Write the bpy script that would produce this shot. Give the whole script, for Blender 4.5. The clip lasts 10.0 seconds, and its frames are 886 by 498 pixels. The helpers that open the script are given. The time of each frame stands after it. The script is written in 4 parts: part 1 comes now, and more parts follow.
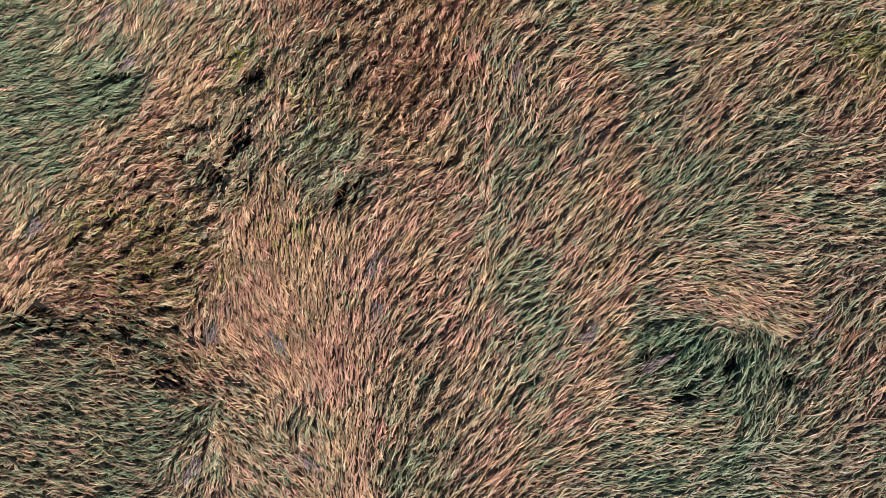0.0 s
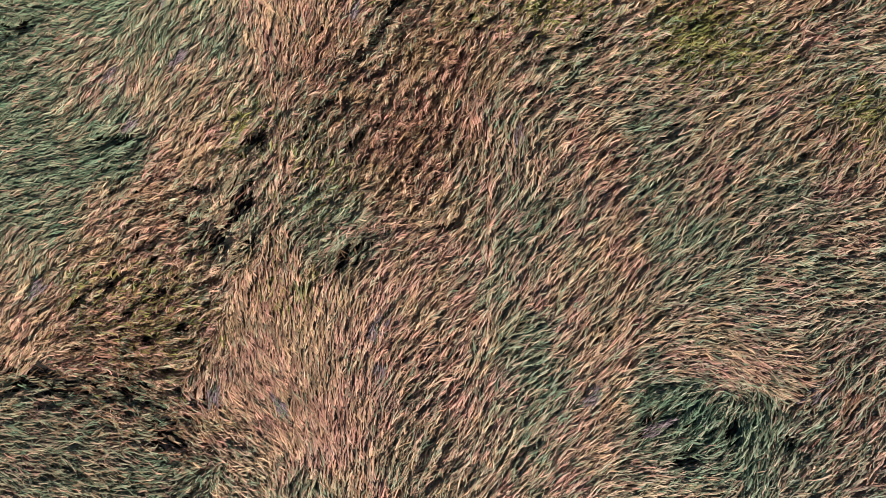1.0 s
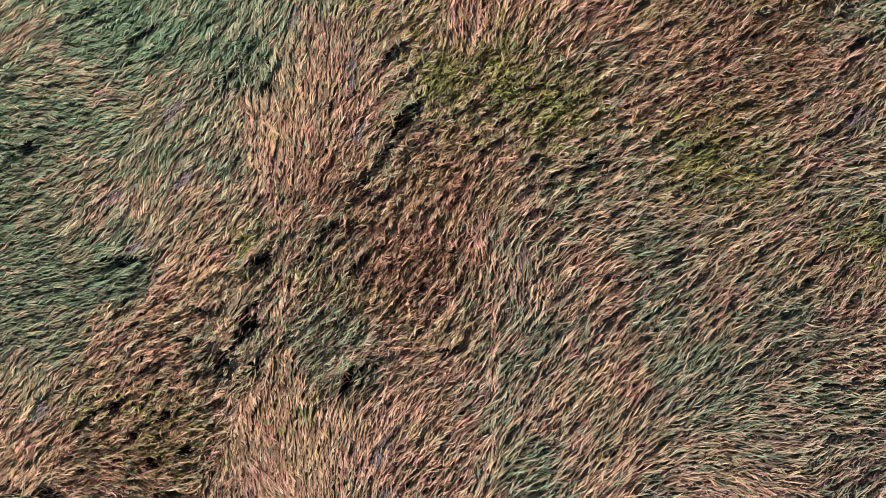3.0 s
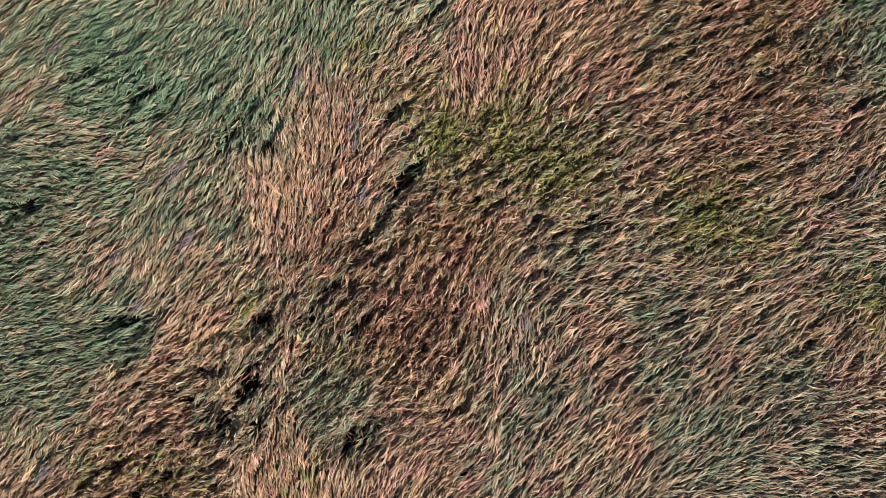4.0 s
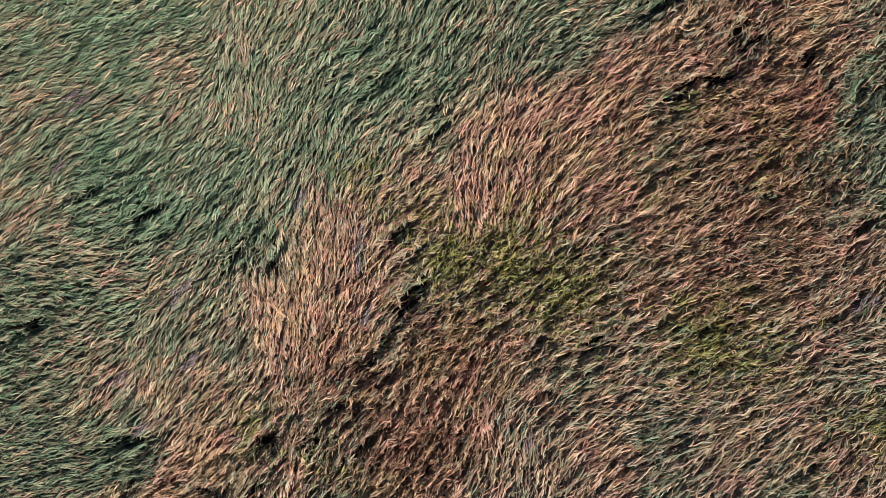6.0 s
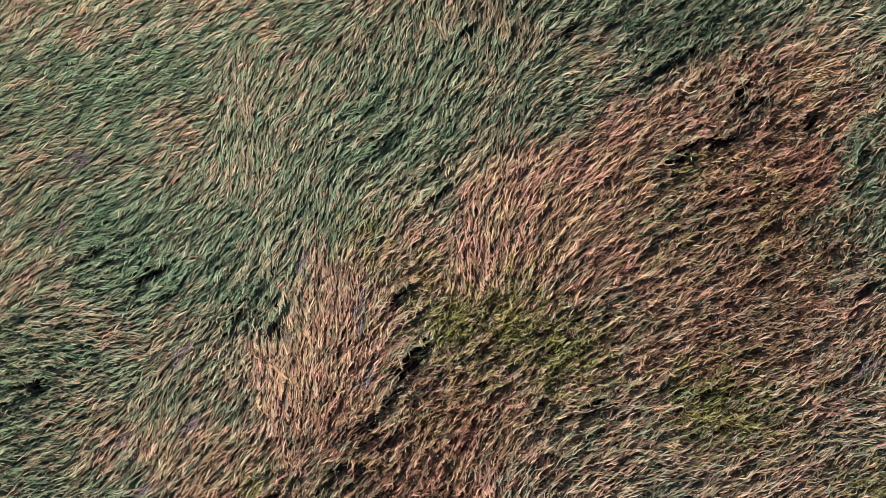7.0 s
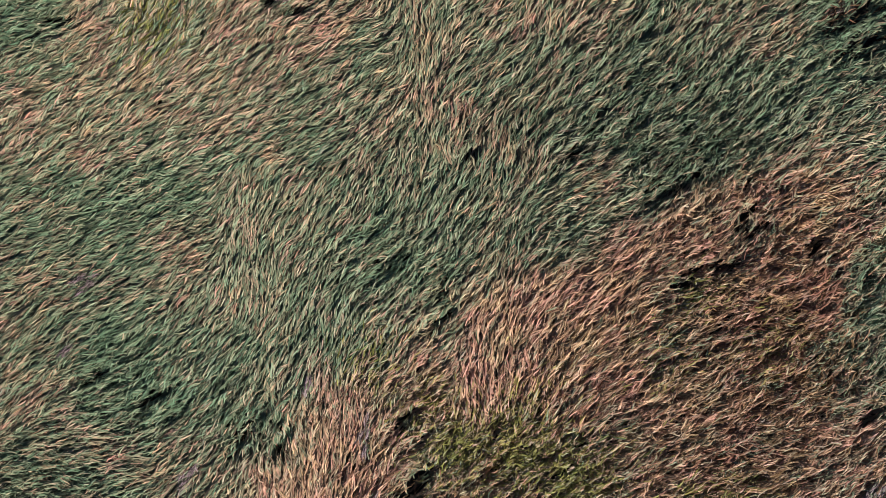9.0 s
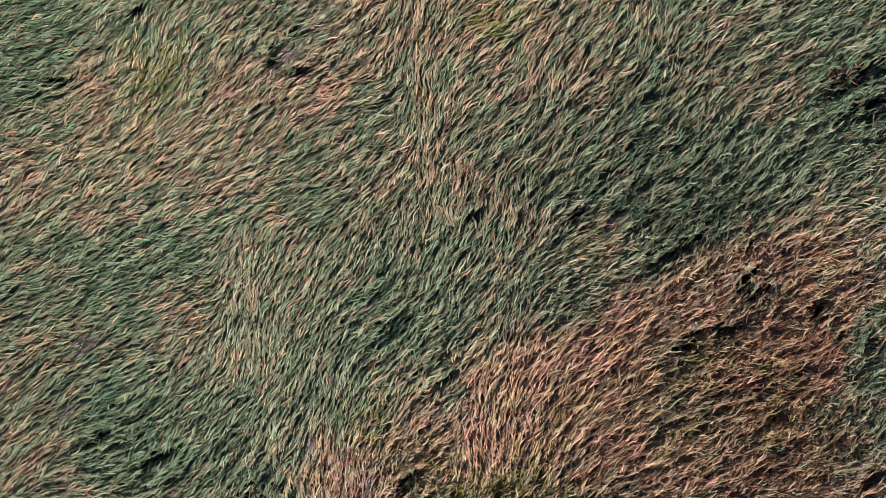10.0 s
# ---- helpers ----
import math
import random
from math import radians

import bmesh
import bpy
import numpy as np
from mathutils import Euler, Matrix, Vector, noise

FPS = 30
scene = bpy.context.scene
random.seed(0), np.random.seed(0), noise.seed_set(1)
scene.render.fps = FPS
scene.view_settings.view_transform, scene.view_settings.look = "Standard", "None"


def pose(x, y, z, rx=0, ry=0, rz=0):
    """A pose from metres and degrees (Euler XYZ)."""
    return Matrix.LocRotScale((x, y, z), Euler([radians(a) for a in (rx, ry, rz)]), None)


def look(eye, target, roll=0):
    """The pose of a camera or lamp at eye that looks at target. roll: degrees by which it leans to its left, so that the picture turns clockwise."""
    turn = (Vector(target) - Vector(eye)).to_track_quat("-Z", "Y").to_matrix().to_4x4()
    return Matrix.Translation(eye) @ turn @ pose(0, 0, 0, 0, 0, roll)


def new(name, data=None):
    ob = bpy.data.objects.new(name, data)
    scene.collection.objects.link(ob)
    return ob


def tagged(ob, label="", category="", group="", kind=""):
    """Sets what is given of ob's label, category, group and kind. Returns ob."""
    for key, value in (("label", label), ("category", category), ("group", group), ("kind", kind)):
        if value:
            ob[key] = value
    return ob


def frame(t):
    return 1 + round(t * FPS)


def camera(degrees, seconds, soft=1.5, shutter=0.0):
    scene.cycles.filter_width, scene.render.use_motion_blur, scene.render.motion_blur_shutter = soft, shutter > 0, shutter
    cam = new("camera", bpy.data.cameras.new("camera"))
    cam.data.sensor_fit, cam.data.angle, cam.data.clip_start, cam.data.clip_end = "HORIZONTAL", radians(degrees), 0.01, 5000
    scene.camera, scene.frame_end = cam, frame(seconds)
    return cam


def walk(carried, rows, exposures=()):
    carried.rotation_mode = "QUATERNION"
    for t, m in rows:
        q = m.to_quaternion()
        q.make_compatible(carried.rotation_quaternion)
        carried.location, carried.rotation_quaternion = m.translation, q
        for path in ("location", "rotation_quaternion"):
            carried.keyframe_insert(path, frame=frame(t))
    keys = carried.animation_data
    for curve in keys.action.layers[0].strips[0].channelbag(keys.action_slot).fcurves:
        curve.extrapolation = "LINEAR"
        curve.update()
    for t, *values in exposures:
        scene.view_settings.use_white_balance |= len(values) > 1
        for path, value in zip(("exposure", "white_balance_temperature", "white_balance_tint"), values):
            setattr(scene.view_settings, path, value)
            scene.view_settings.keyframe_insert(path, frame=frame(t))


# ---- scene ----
# A drone glides low over a field of lodged cereal, looking straight down.
cam = camera(62.0, 10.0, soft=0.35)
METRES, EYE, TILT, LEAN, TURN = 6.5, 7.72, -88.29, 1.575, 0.0
ROWS = [
    (0.0, 0.0, 0.0, 0.0, 0.0, 0.0, -0.0),
    (0.5, -0.0017, -0.0001, 0.0504, -0.01, -0.02, -0.02),
    (1.0, -0.0036, -0.0001, 0.0997, 0.0, -0.01, -0.03),
    (1.5, -0.0055, -0.0001, 0.1497, -0.0, -0.05, -0.05),
    (2.0, -0.0068, -0.0005, 0.1993, 0.0, -0.07, -0.06),
    (2.5, -0.009, -0.0007, 0.2486, -0.03, -0.07, -0.06),
    (4.0, -0.014, -0.0014, 0.397, 0.0, -0.2, -0.1),
    (4.5, -0.0157, -0.0014, 0.4462, 0.01, -0.21, -0.1),
    (5.0, -0.0177, -0.0015, 0.4956, -0.01, -0.25, -0.1),
    (5.5, -0.0195, -0.0013, 0.5439, -0.01, -0.22, -0.1),
    (7.0, -0.0247, -0.0006, 0.6959, -0.03, -0.37, -0.12),
    (7.5, -0.0264, -0.0002, 0.7468, -0.03, -0.4, -0.14),
    (8.0, -0.0283, 0.0, 0.797, -0.03, -0.43, -0.14),
    (8.5, -0.0302, 0.0003, 0.8477, -0.02, -0.46, -0.16),
    (9.0, -0.0324, 0.0009, 0.8985, -0.02, -0.49, -0.17),
    (9.5, -0.0339, 0.0016, 0.9487, -0.01, -0.49, -0.19),
    (10.0, -0.0354, 0.0023, 0.9993, -0.01, -0.52, -0.21),
]
walk(cam, [(t, pose(0, 0, EYE, TILT, LEAN, TURN) @ pose(METRES * x, METRES * y, METRES * z, 90 + pitch, roll, yaw)) for t, x, y, z, yaw, pitch, roll in ROWS])

# ---- daylight ----
SUN_AZIMUTH, SUN_HEIGHT = 140.0, 36.0          # degrees, clockwise from +y; above the horizon
world = bpy.data.worlds.new("sky")
scene.world = world
world.use_nodes = True
wn, wl = world.node_tree.nodes, world.node_tree.links
sky = wn.new("ShaderNodeTexSky")
sky.sky_type, sky.sun_disc = "NISHITA", False
sky.air_density, sky.dust_density = 0.5, 0.4
sky.sun_elevation, sky.sun_rotation = radians(SUN_HEIGHT), radians(SUN_AZIMUTH)
wn["Background"].inputs["Strength"].default_value = 0.052
wl.new(sky.outputs[0], wn["Background"].inputs["Color"])
sun = new("sun", bpy.data.lights.new("sun", "SUN"))
sun.data.energy, sun.data.angle, sun.data.color = 5.0, radians(0.6), (1.0, 0.93, 0.89)
a, e = radians(SUN_AZIMUTH), radians(SUN_HEIGHT)
sun.matrix_world = look((30 * math.sin(a) * math.cos(e), 30 * math.cos(a) * math.cos(e), 30 * math.sin(e)), (0, 0, 0))
scene.view_settings.exposure = 0.78


# ---- materials ----
def material(name):
    m = bpy.data.materials.new(name)
    m.use_nodes = True
    return m, m.node_tree.nodes, m.node_tree.links, m.node_tree.nodes["Principled BSDF"]


def ramp(nodes, links, fac, stops):
    r = nodes.new("ShaderNodeValToRGB")
    while len(r.color_ramp.elements) < len(stops):
        r.color_ramp.elements.new(0.5)
    for el, (pos, col) in zip(r.color_ramp.elements, stops):
        el.position, el.color = pos, (*col, 1)
    links.new(fac, r.inputs[0])
    return r.outputs[0]


def crop_material(name, stops, rough=0.5):
    """Stalks: 'grow' holds ripeness, a shade per stalk (random plus painted area brightness), the way along it, and a
    random warmth.
    """
    m, n, l, b = material(name)
    at = n.new("ShaderNodeAttribute")
    at.attribute_name = "grow"
    sep = n.new("ShaderNodeSeparateColor")
    l.new(at.outputs["Color"], sep.inputs[0])
    col = ramp(n, l, sep.outputs[0], stops)
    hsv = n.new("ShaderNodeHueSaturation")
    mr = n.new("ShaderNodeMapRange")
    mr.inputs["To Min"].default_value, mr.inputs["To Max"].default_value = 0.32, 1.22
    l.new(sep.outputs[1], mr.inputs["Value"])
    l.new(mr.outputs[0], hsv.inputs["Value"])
    hr = n.new("ShaderNodeMapRange")
    hr.inputs["To Min"].default_value, hr.inputs["To Max"].default_value = 0.481, 0.530
    l.new(at.outputs["Alpha"], hr.inputs["Value"])
    l.new(hr.outputs[0], hsv.inputs["Hue"])
    l.new(col, hsv.inputs["Color"])
    # fine streaks of grain along and across the ears
    tex = n.new("ShaderNodeTexNoise")
    tex.inputs["Scale"].default_value, tex.inputs["Detail"].default_value = 30.0, 3.0
    geo = n.new("ShaderNodeNewGeometry")
    l.new(geo.outputs["Position"], tex.inputs["Vector"])
    mix = n.new("ShaderNodeMix")
    mix.data_type, mix.blend_type = "RGBA", "MULTIPLY"
    mix.inputs["Factor"].default_value = 0.3
    l.new(hsv.outputs[0], mix.inputs["A"])
    grain = ramp(n, l, tex.outputs["Fac"], [(0.35, (0.45, 0.45, 0.45)), (0.62, (1, 1, 1))])
    l.new(grain, mix.inputs["B"])
    l.new(mix.outputs["Result"], b.inputs["Base Color"])
    b.inputs["Roughness"].default_value = rough
    b.inputs["Specular IOR Level"].default_value = 0.2
    return m


CROP = [(0.0, (0.124, 0.190, 0.108)), (0.3, (0.236, 0.258, 0.154)), (0.55, (0.375, 0.272, 0.178)), (0.8, (0.485, 0.278, 0.184)), (1.0, (0.550, 0.306, 0.192))]
BROWN_CROP = [(0.3, (0.172, 0.104, 0.060)), (0.6, (0.270, 0.142, 0.082)), (1.0, (0.345, 0.182, 0.104))]
M_BROWN = crop_material("browned_stalks", BROWN_CROP)
M_CROP = crop_material("cereal_stalks", CROP)
WEED = [(0.0, (0.125, 0.15, 0.038)), (0.5, (0.21, 0.20, 0.052)), (1.0, (0.31, 0.245, 0.082))]
M_WEED = crop_material("weed_blades", WEED)
PURPLE = [(0.0, (0.23, 0.165, 0.17)), (0.5, (0.31, 0.225, 0.225)), (1.0, (0.40, 0.30, 0.28))]
M_PURPLE = crop_material("purple_grass", PURPLE)


def soil_material():
    m, n, l, b = material("soil_and_thatch")
    geo = n.new("ShaderNodeNewGeometry")
    t1 = n.new("ShaderNodeTexNoise")
    t1.inputs["Scale"].default_value, t1.inputs["Detail"].default_value = 2.2, 6.0
    l.new(geo.outputs["Position"], t1.inputs["Vector"])
    t2 = n.new("ShaderNodeTexNoise")
    t2.inputs["Scale"].default_value, t2.inputs["Detail"].default_value = 70.0, 4.0
    l.new(geo.outputs["Position"], t2.inputs["Vector"])
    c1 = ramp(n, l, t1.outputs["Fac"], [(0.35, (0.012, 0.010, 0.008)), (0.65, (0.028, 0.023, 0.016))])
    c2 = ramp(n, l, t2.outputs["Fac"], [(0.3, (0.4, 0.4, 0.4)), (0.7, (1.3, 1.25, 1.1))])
    mix = n.new("ShaderNodeMix")
    mix.data_type, mix.blend_type = "RGBA", "MULTIPLY"
    mix.inputs["Factor"].default_value = 1.0
    l.new(c1, mix.inputs["A"])
    l.new(c2, mix.inputs["B"])
    l.new(mix.outputs["Result"], b.inputs["Base Color"])
    b.inputs["Roughness"].default_value = 0.95
    bump = n.new("ShaderNodeBump")
    bump.inputs["Strength"].default_value, bump.inputs["Distance"].default_value = 0.8, 0.02
    l.new(t2.outputs["Fac"], bump.inputs["Height"])
    l.new(bump.outputs[0], b.inputs["Normal"])
    return m


M_SOIL = soil_material()


def field_material():
    m, n, l, b = material("far_crop")
    geo = n.new("ShaderNodeNewGeometry")
    t1 = n.new("ShaderNodeTexNoise")
    t1.inputs["Scale"].default_value, t1.inputs["Detail"].default_value = 0.35, 5.0
    l.new(geo.outputs["Position"], t1.inputs["Vector"])
    l.new(ramp(n, l, t1.outputs["Fac"], [(0.35, (0.11, 0.15, 0.09)), (0.5, (0.22, 0.20, 0.12)), (0.68, (0.34, 0.21, 0.13))]), b.inputs["Base Color"])
    t2 = n.new("ShaderNodeTexNoise")
    t2.inputs["Scale"].default_value, t2.inputs["Detail"].default_value = 9.0, 6.0
    l.new(geo.outputs["Position"], t2.inputs["Vector"])
    bump = n.new("ShaderNodeBump")
    bump.inputs["Strength"].default_value, bump.inputs["Distance"].default_value = 1.0, 0.12
    l.new(t2.outputs["Fac"], bump.inputs["Height"])
    l.new(bump.outputs[0], b.inputs["Normal"])
    b.inputs["Roughness"].default_value = 0.8
    return m


M_FIELD = field_material()

# ---- how the crop lies ----
LAID = []


def lay(x, y, heading, ripe, clump, reach=0.36):
    """The crop round (x, y): the way its stalks lie (degrees from +x), 0 green to 1 ripe straw, 0 combed flat to 1 tangled."""
    LAID.append((x, y, heading, ripe, clump, reach))


# near stretch
lay(-4.57, 2.55, 20, 0.29, 0.4)
lay(-3.90, 2.49, 55, 0.49, 0.3)
lay(-3.36, 2.48, 60, 0.59, 0.3)
lay(-2.89, 2.36, 45, 0.7, 0.4)
lay(-2.29, 2.47, 45, 0.56, 0.5)
lay(-1.29, 2.52, 45, 0.57, 0.7)
lay(-0.58, 2.46, 50, 0.78, 1)
lay(0.12, 2.51, 70, 0.74, 0.56)
lay(0.76, 2.44, 40, 0.54, 0.56)
lay(1.34, 2.50, 30, 0.63, 0.4)
lay(1.91, 2.32, 15, 0.51, 0.24)
lay(1.80, 1.97, 20, 0.22, 0.64)
lay(2.49, 2.43, 35, 0.57, 0.4)
lay(3.06, 2.31, 35, 0.61, 0.4)
lay(3.80, 2.42, 30, 0.5, 0.4)
lay(4.08, 1.89, 50, 0.66, 0.4)
lay(-4.37, 1.83, 10, 0.2, 0.2)
lay(-3.66, 2.07, 20, 0.1, 0.5)
lay(-4.48, 1.24, 20, 0.26, 0.25)
lay(-2.88, 1.82, 45, 0.76, 0.5)
lay(-2.29, 1.94, 50, 0.5, 0.8)
lay(-1.52, 1.76, 60, 0.54, 0.8)
lay(-0.70, 1.75, 50, 0.79, 1)
lay(0.00, 1.63, 60, 0.59, 0.56)
lay(0.47, 1.92, 95, 0.55, 0.32)
lay(1.33, 1.80, 38, 0.84, 0.4)
lay(1.04, 1.45, 52, 0.69, 0.4)
lay(1.91, 1.56, 40, 0.46, 0.32)
lay(2.77, 1.61, 43, 0.61, 0.4)
lay(3.62, 1.72, 46, 0.66, 0.4)
lay(3.33, 1.38, 15, 0.36, 0.64)
lay(-3.76, 1.12, 35, 0.72, 0.5)
lay(-3.05, 1.35, 20, 0.7, 0.9)
lay(-2.69, 1.00, 30, 0.52, 1)
lay(-2.28, 1.41, 60, 0.5, 1)
lay(-1.63, 1.11, 35, 0.3, 0.7)
lay(-1.16, 0.93, 45, 0.45, 0.8)
lay(-0.41, 1.10, 35, 0.7, 0.6)
lay(0.47, 1.10, 50, 0.44, 0.32)
lay(0.75, 1.22, 50, 0.34, 0.32)
lay(1.33, 0.92, 48, 0.77, 0.24)
lay(2.19, 0.86, 48, 0.33, 0.24)
lay(3.04, 1.03, 36, 0.45, 0.32)
lay(3.78, 0.97, 10, 0.55, 0.4)
lay(-4.65, 0.71, 60, 0.49, 0.4)
lay(-4.47, 0.47, 40, 0.6, 0.5)
lay(-3.64, 0.47, 35, 0.6, 0.9)
lay(-2.86, 0.35, 35, 0.61, 0.9)
lay(-1.98, 0.47, 95, 0.88, 0.15)
lay(-1.28, 0.35, 85, 0.82, 0.25)
lay(-0.70, 0.46, 60, 0.83, 0.3)
lay(-0.23, 0.29, 30, 0.72, 0.5)
lay(0.35, 0.46, 60, 0.47, 0.24)
lay(0.92, 0.46, 55, 0.67, 0.24)
lay(1.61, 0.46, 52, 0.65, 0.24)
lay(2.47, 0.52, 25, 0.4, 0.24)
lay(3.32, 0.57, 5, 0.48, 0.32)
lay(3.99, 0.34, 0, 0.47, 0.4)
lay(-4.46, 0.06, 50, 0.86, 0.4)
lay(-4.04, -0.23, 5, 0.72, 0.9)
lay(-3.15, -0.18, 10, 0.71, 0.9)
lay(-2.27, -0.12, 110, 0.85, 0.2)
lay(-1.74, -0.12, 95, 0.84, 0.15)
lay(-1.16, -0.17, 85, 0.78, 0.2)
lay(-0.58, -0.12, 50, 0.79, 0.5)
lay(0.17, -0.12, 65, 0.6, 0.24)
lay(0.63, -0.12, 20, 0.21, 0.36)
lay(1.32, -0.23, 50, 0.74, 0.18)
lay(2.18, -0.00, 15, 0.64, 0.18)
lay(3.03, 0.06, -8, 0.5, 0.24)
lay(3.76, -0.06, 40, 0.49, 0.36)
lay(4.10, -0.23, 45, 0.44, 0.36)
lay(-4.22, -0.53, 0, 0.42, 1)
lay(-3.44, -0.58, -20, 0.42, 1)
lay(-2.68, -0.52, 75, 0.75, 0.6)
lay(-2.09, -0.70, 125, 0.87, 0.2)
lay(-1.51, -0.70, 100, 0.91, 0.15)
lay(-0.98, -0.69, 80, 0.71, 0.3)
lay(-0.40, -0.64, 40, 0.57, 0.5)
lay(0.17, -0.69, 65, 0.69, 0.24)
lay(0.75, -0.58, 40, 0.3, 0.24)
lay(1.32, -0.63, 45, 0.74, 0.18)
lay(2.06, -0.52, 25, 0.03, 0.4)
lay(2.51, -0.74, 55, 0, 0.48)
lay(2.29, -0.23, -12, 0.72, 0.18)
lay(2.63, -0.37, -25, 0.74, 0.24)
lay(3.02, -0.46, -25, 0.72, 0.24)
lay(3.36, -0.51, -25, 0.67, 0.32)
lay(3.75, -0.57, 60, 0.47, 0.3)
lay(-4.33, -0.99, -5, 0.38, 0.35)
lay(-3.62, -0.99, -5, 0.5, 0.4)
lay(-3.03, -0.99, -20, 0.55, 0.8)
lay(-2.50, -1.16, 140, 0.59, 0.8)
lay(-1.68, -1.16, 120, 0.9, 0.2)
lay(-1.16, -1.27, 95, 0.8, 0.2)
lay(-0.58, -1.15, 55, 0.56, 0.5)
lay(-0.00, -1.04, 65, 0.68, 0.24)
lay(0.57, -1.15, 50, 0.34, 0.36)
lay(1.32, -1.03, 30, 0.68, 0.18)
lay(1.89, -0.92, 30, 0.24, 0.64)
lay(2.45, -1.03, 50, 0, 0.64)
lay(3.02, -0.91, 80, 0, 0.64)
lay(3.58, -0.97, 40, 0.36, 0.36)
lay(4.03, -0.91, 50, 0.57, 0.24)
lay(-4.32, -1.52, -12, 0.38, 0.5)
lay(-3.31, -1.57, -10, 0.28, 0.5)
lay(-2.84, -1.62, 45, 0.41, 0.8)
lay(-2.26, -1.68, 130, 0.57, 0.7)
lay(-1.73, -1.56, 60, 0.35, 0.5)
lay(-1.15, -1.84, 90, 0.75, 0.2)
lay(-0.46, -1.73, 60, 0.46, 0.7)
lay(0.17, -1.66, 50, 0.63, 0.24)
lay(0.92, -1.60, 40, 0.59, 0.24)
lay(1.88, -1.48, 5, 0.5, 0.18)
lay(2.45, -1.37, -3, 0.39, 0.18)
lay(3.01, -1.36, 70, 0.21, 0.3)
lay(3.57, -1.47, 45, 0.47, 0.24)
lay(4.02, -1.25, 45, 0.57, 0.24)
lay(-4.31, -2.10, -5, 0.45, 0.5)
lay(-3.60, -2.03, -5, 0.36, 0.5)
lay(-2.78, -2.03, 80, 0.5, 0.4)
lay(-1.96, -2.02, 140, 0.57, 0.5)
lay(-1.50, -1.96, 130, 0.56, 0.5)
lay(-1.15, -2.24, 95, 0.77, 0.2)
lay(-0.58, -2.13, 55, 0.37, 0.6)
lay(0.17, -2.06, 50, 0.69, 0.24)
lay(1.03, -2.00, 15, 0.49, 0.18)
lay(1.88, -1.99, 10, 0.26, 0.24)
lay(2.61, -1.99, 20, 0.16, 0.24)
lay(3.29, -1.93, -8, 0.49, 0.18)
lay(4.01, -1.75, 10, 0.4, 0.3)
lay(4.01, -2.15, 45, 0.54, 0.24)
lay(-4.18, -2.61, 0, 0.46, 0.5)
lay(-3.01, -2.60, 10, 0.45, 0.5)
lay(-1.84, -2.59, 110, 0.59, 0.4)
lay(-1.15, -2.64, 95, 0.74, 0.3)
lay(-0.12, -2.58, 60, 0.59, 0.4)
lay(1.02, -2.56, 25, 0.5, 0.24)
lay(2.44, -2.55, 15, 0.37, 0.24)
lay(3.83, -2.54, 30, 0.52, 0.24)
# middle stretch
lay(-4.65, 5.12, 45, 0.21, 0.2)
lay(-4.10, 5.06, 30, 0.06, 0.2)
lay(-3.19, 5.11, 45, 0.27, 0.3)
lay(-2.29, 5.04, 60, 0.2, 0.2)
lay(-1.63, 5.04, 75, 0.17, 0.2)
lay(-1.10, 5.04, 60, 0.42, 0.3)
lay(-0.62, 5.03, 45, 0.67, 0.4)
lay(-0.44, 5.27, 35, 0.22, 0.7)
lay(-0.03, 4.91, 88, 0.8, 0.3)
lay(0.26, 5.03, 70, 0.8, 0.4)
lay(0.67, 4.91, 55, 0.84, 0.4)
lay(1.26, 5.02, 40, 0.84, 0.4)
lay(1.96, 5.01, 33, 0.47, 0.6)
lay(2.42, 4.95, 30, 0.71, 0.7)
lay(3.00, 5.01, 30, 0.66, 0.9)
lay(3.75, 5.00, 45, 0.46, 0.9)
lay(4.09, 5.06, 40, 0.11, 0.6)
lay(-4.70, 4.46, 40, 0.46, 0.3)
lay(-4.03, 4.58, 20, 0.05, 0.7)
lay(-3.48, 4.39, 35, 0.06, 0.7)
lay(-2.88, 4.51, 50, 0.24, 0.3)
lay(-2.28, 4.51, 60, 0.29, 0.3)
lay(-1.63, 4.38, 90, 0.61, 0.2)
lay(-1.09, 4.50, 65, 0.71, 0.4)
lay(-0.62, 4.44, 30, 0.61, 0.7)
lay(-0.03, 4.44, 90, 0.79, 0.4)
lay(0.26, 4.32, 75, 0.74, 0.5)
lay(0.67, 4.43, 55, 0.73, 0.5)
lay(1.43, 4.43, 35, 0.73, 0.6)
lay(2.13, 4.37, 33, 0.76, 0.6)
lay(3.00, 4.48, 30, 0.65, 0.8)
lay(3.86, 4.42, 30, 0.45, 0.9)
lay(-4.38, 3.92, 10, 0.32, 0.3)
lay(-3.78, 3.85, 5, 0.42, 0.3)
lay(-3.30, 4.03, 40, 0.32, 0.3)
lay(-2.52, 4.03, 50, 0.07, 1)
lay(-2.16, 3.91, 80, 0.09, 1)
lay(-1.80, 3.85, 90, 0.9, 0.2)
lay(-1.27, 3.91, 80, 0.86, 0.3)
lay(-0.80, 3.96, 35, 0.51, 0.8)
lay(-0.21, 3.96, 40, 0.5, 0.9)
lay(0.38, 3.90, 40, 0.5, 0.9)
lay(0.85, 3.67, 35, 0.5, 0.9)
lay(1.43, 3.96, 30, 0.58, 0.7)
lay(2.13, 3.84, 28, 0.71, 0.6)
lay(2.70, 3.90, 23, 0.65, 0.7)
lay(3.28, 3.95, 23, 0.69, 0.7)
lay(3.96, 3.95, 40, 0.69, 0.5)
lay(-4.38, 3.38, 5, 0.15, 0.5)
lay(-4.80, 3.23, 10, 0.16, 0.9)
lay(-3.77, 3.38, 25, 0.25, 0.3)
lay(-3.11, 3.61, 50, 0.45, 0.3)
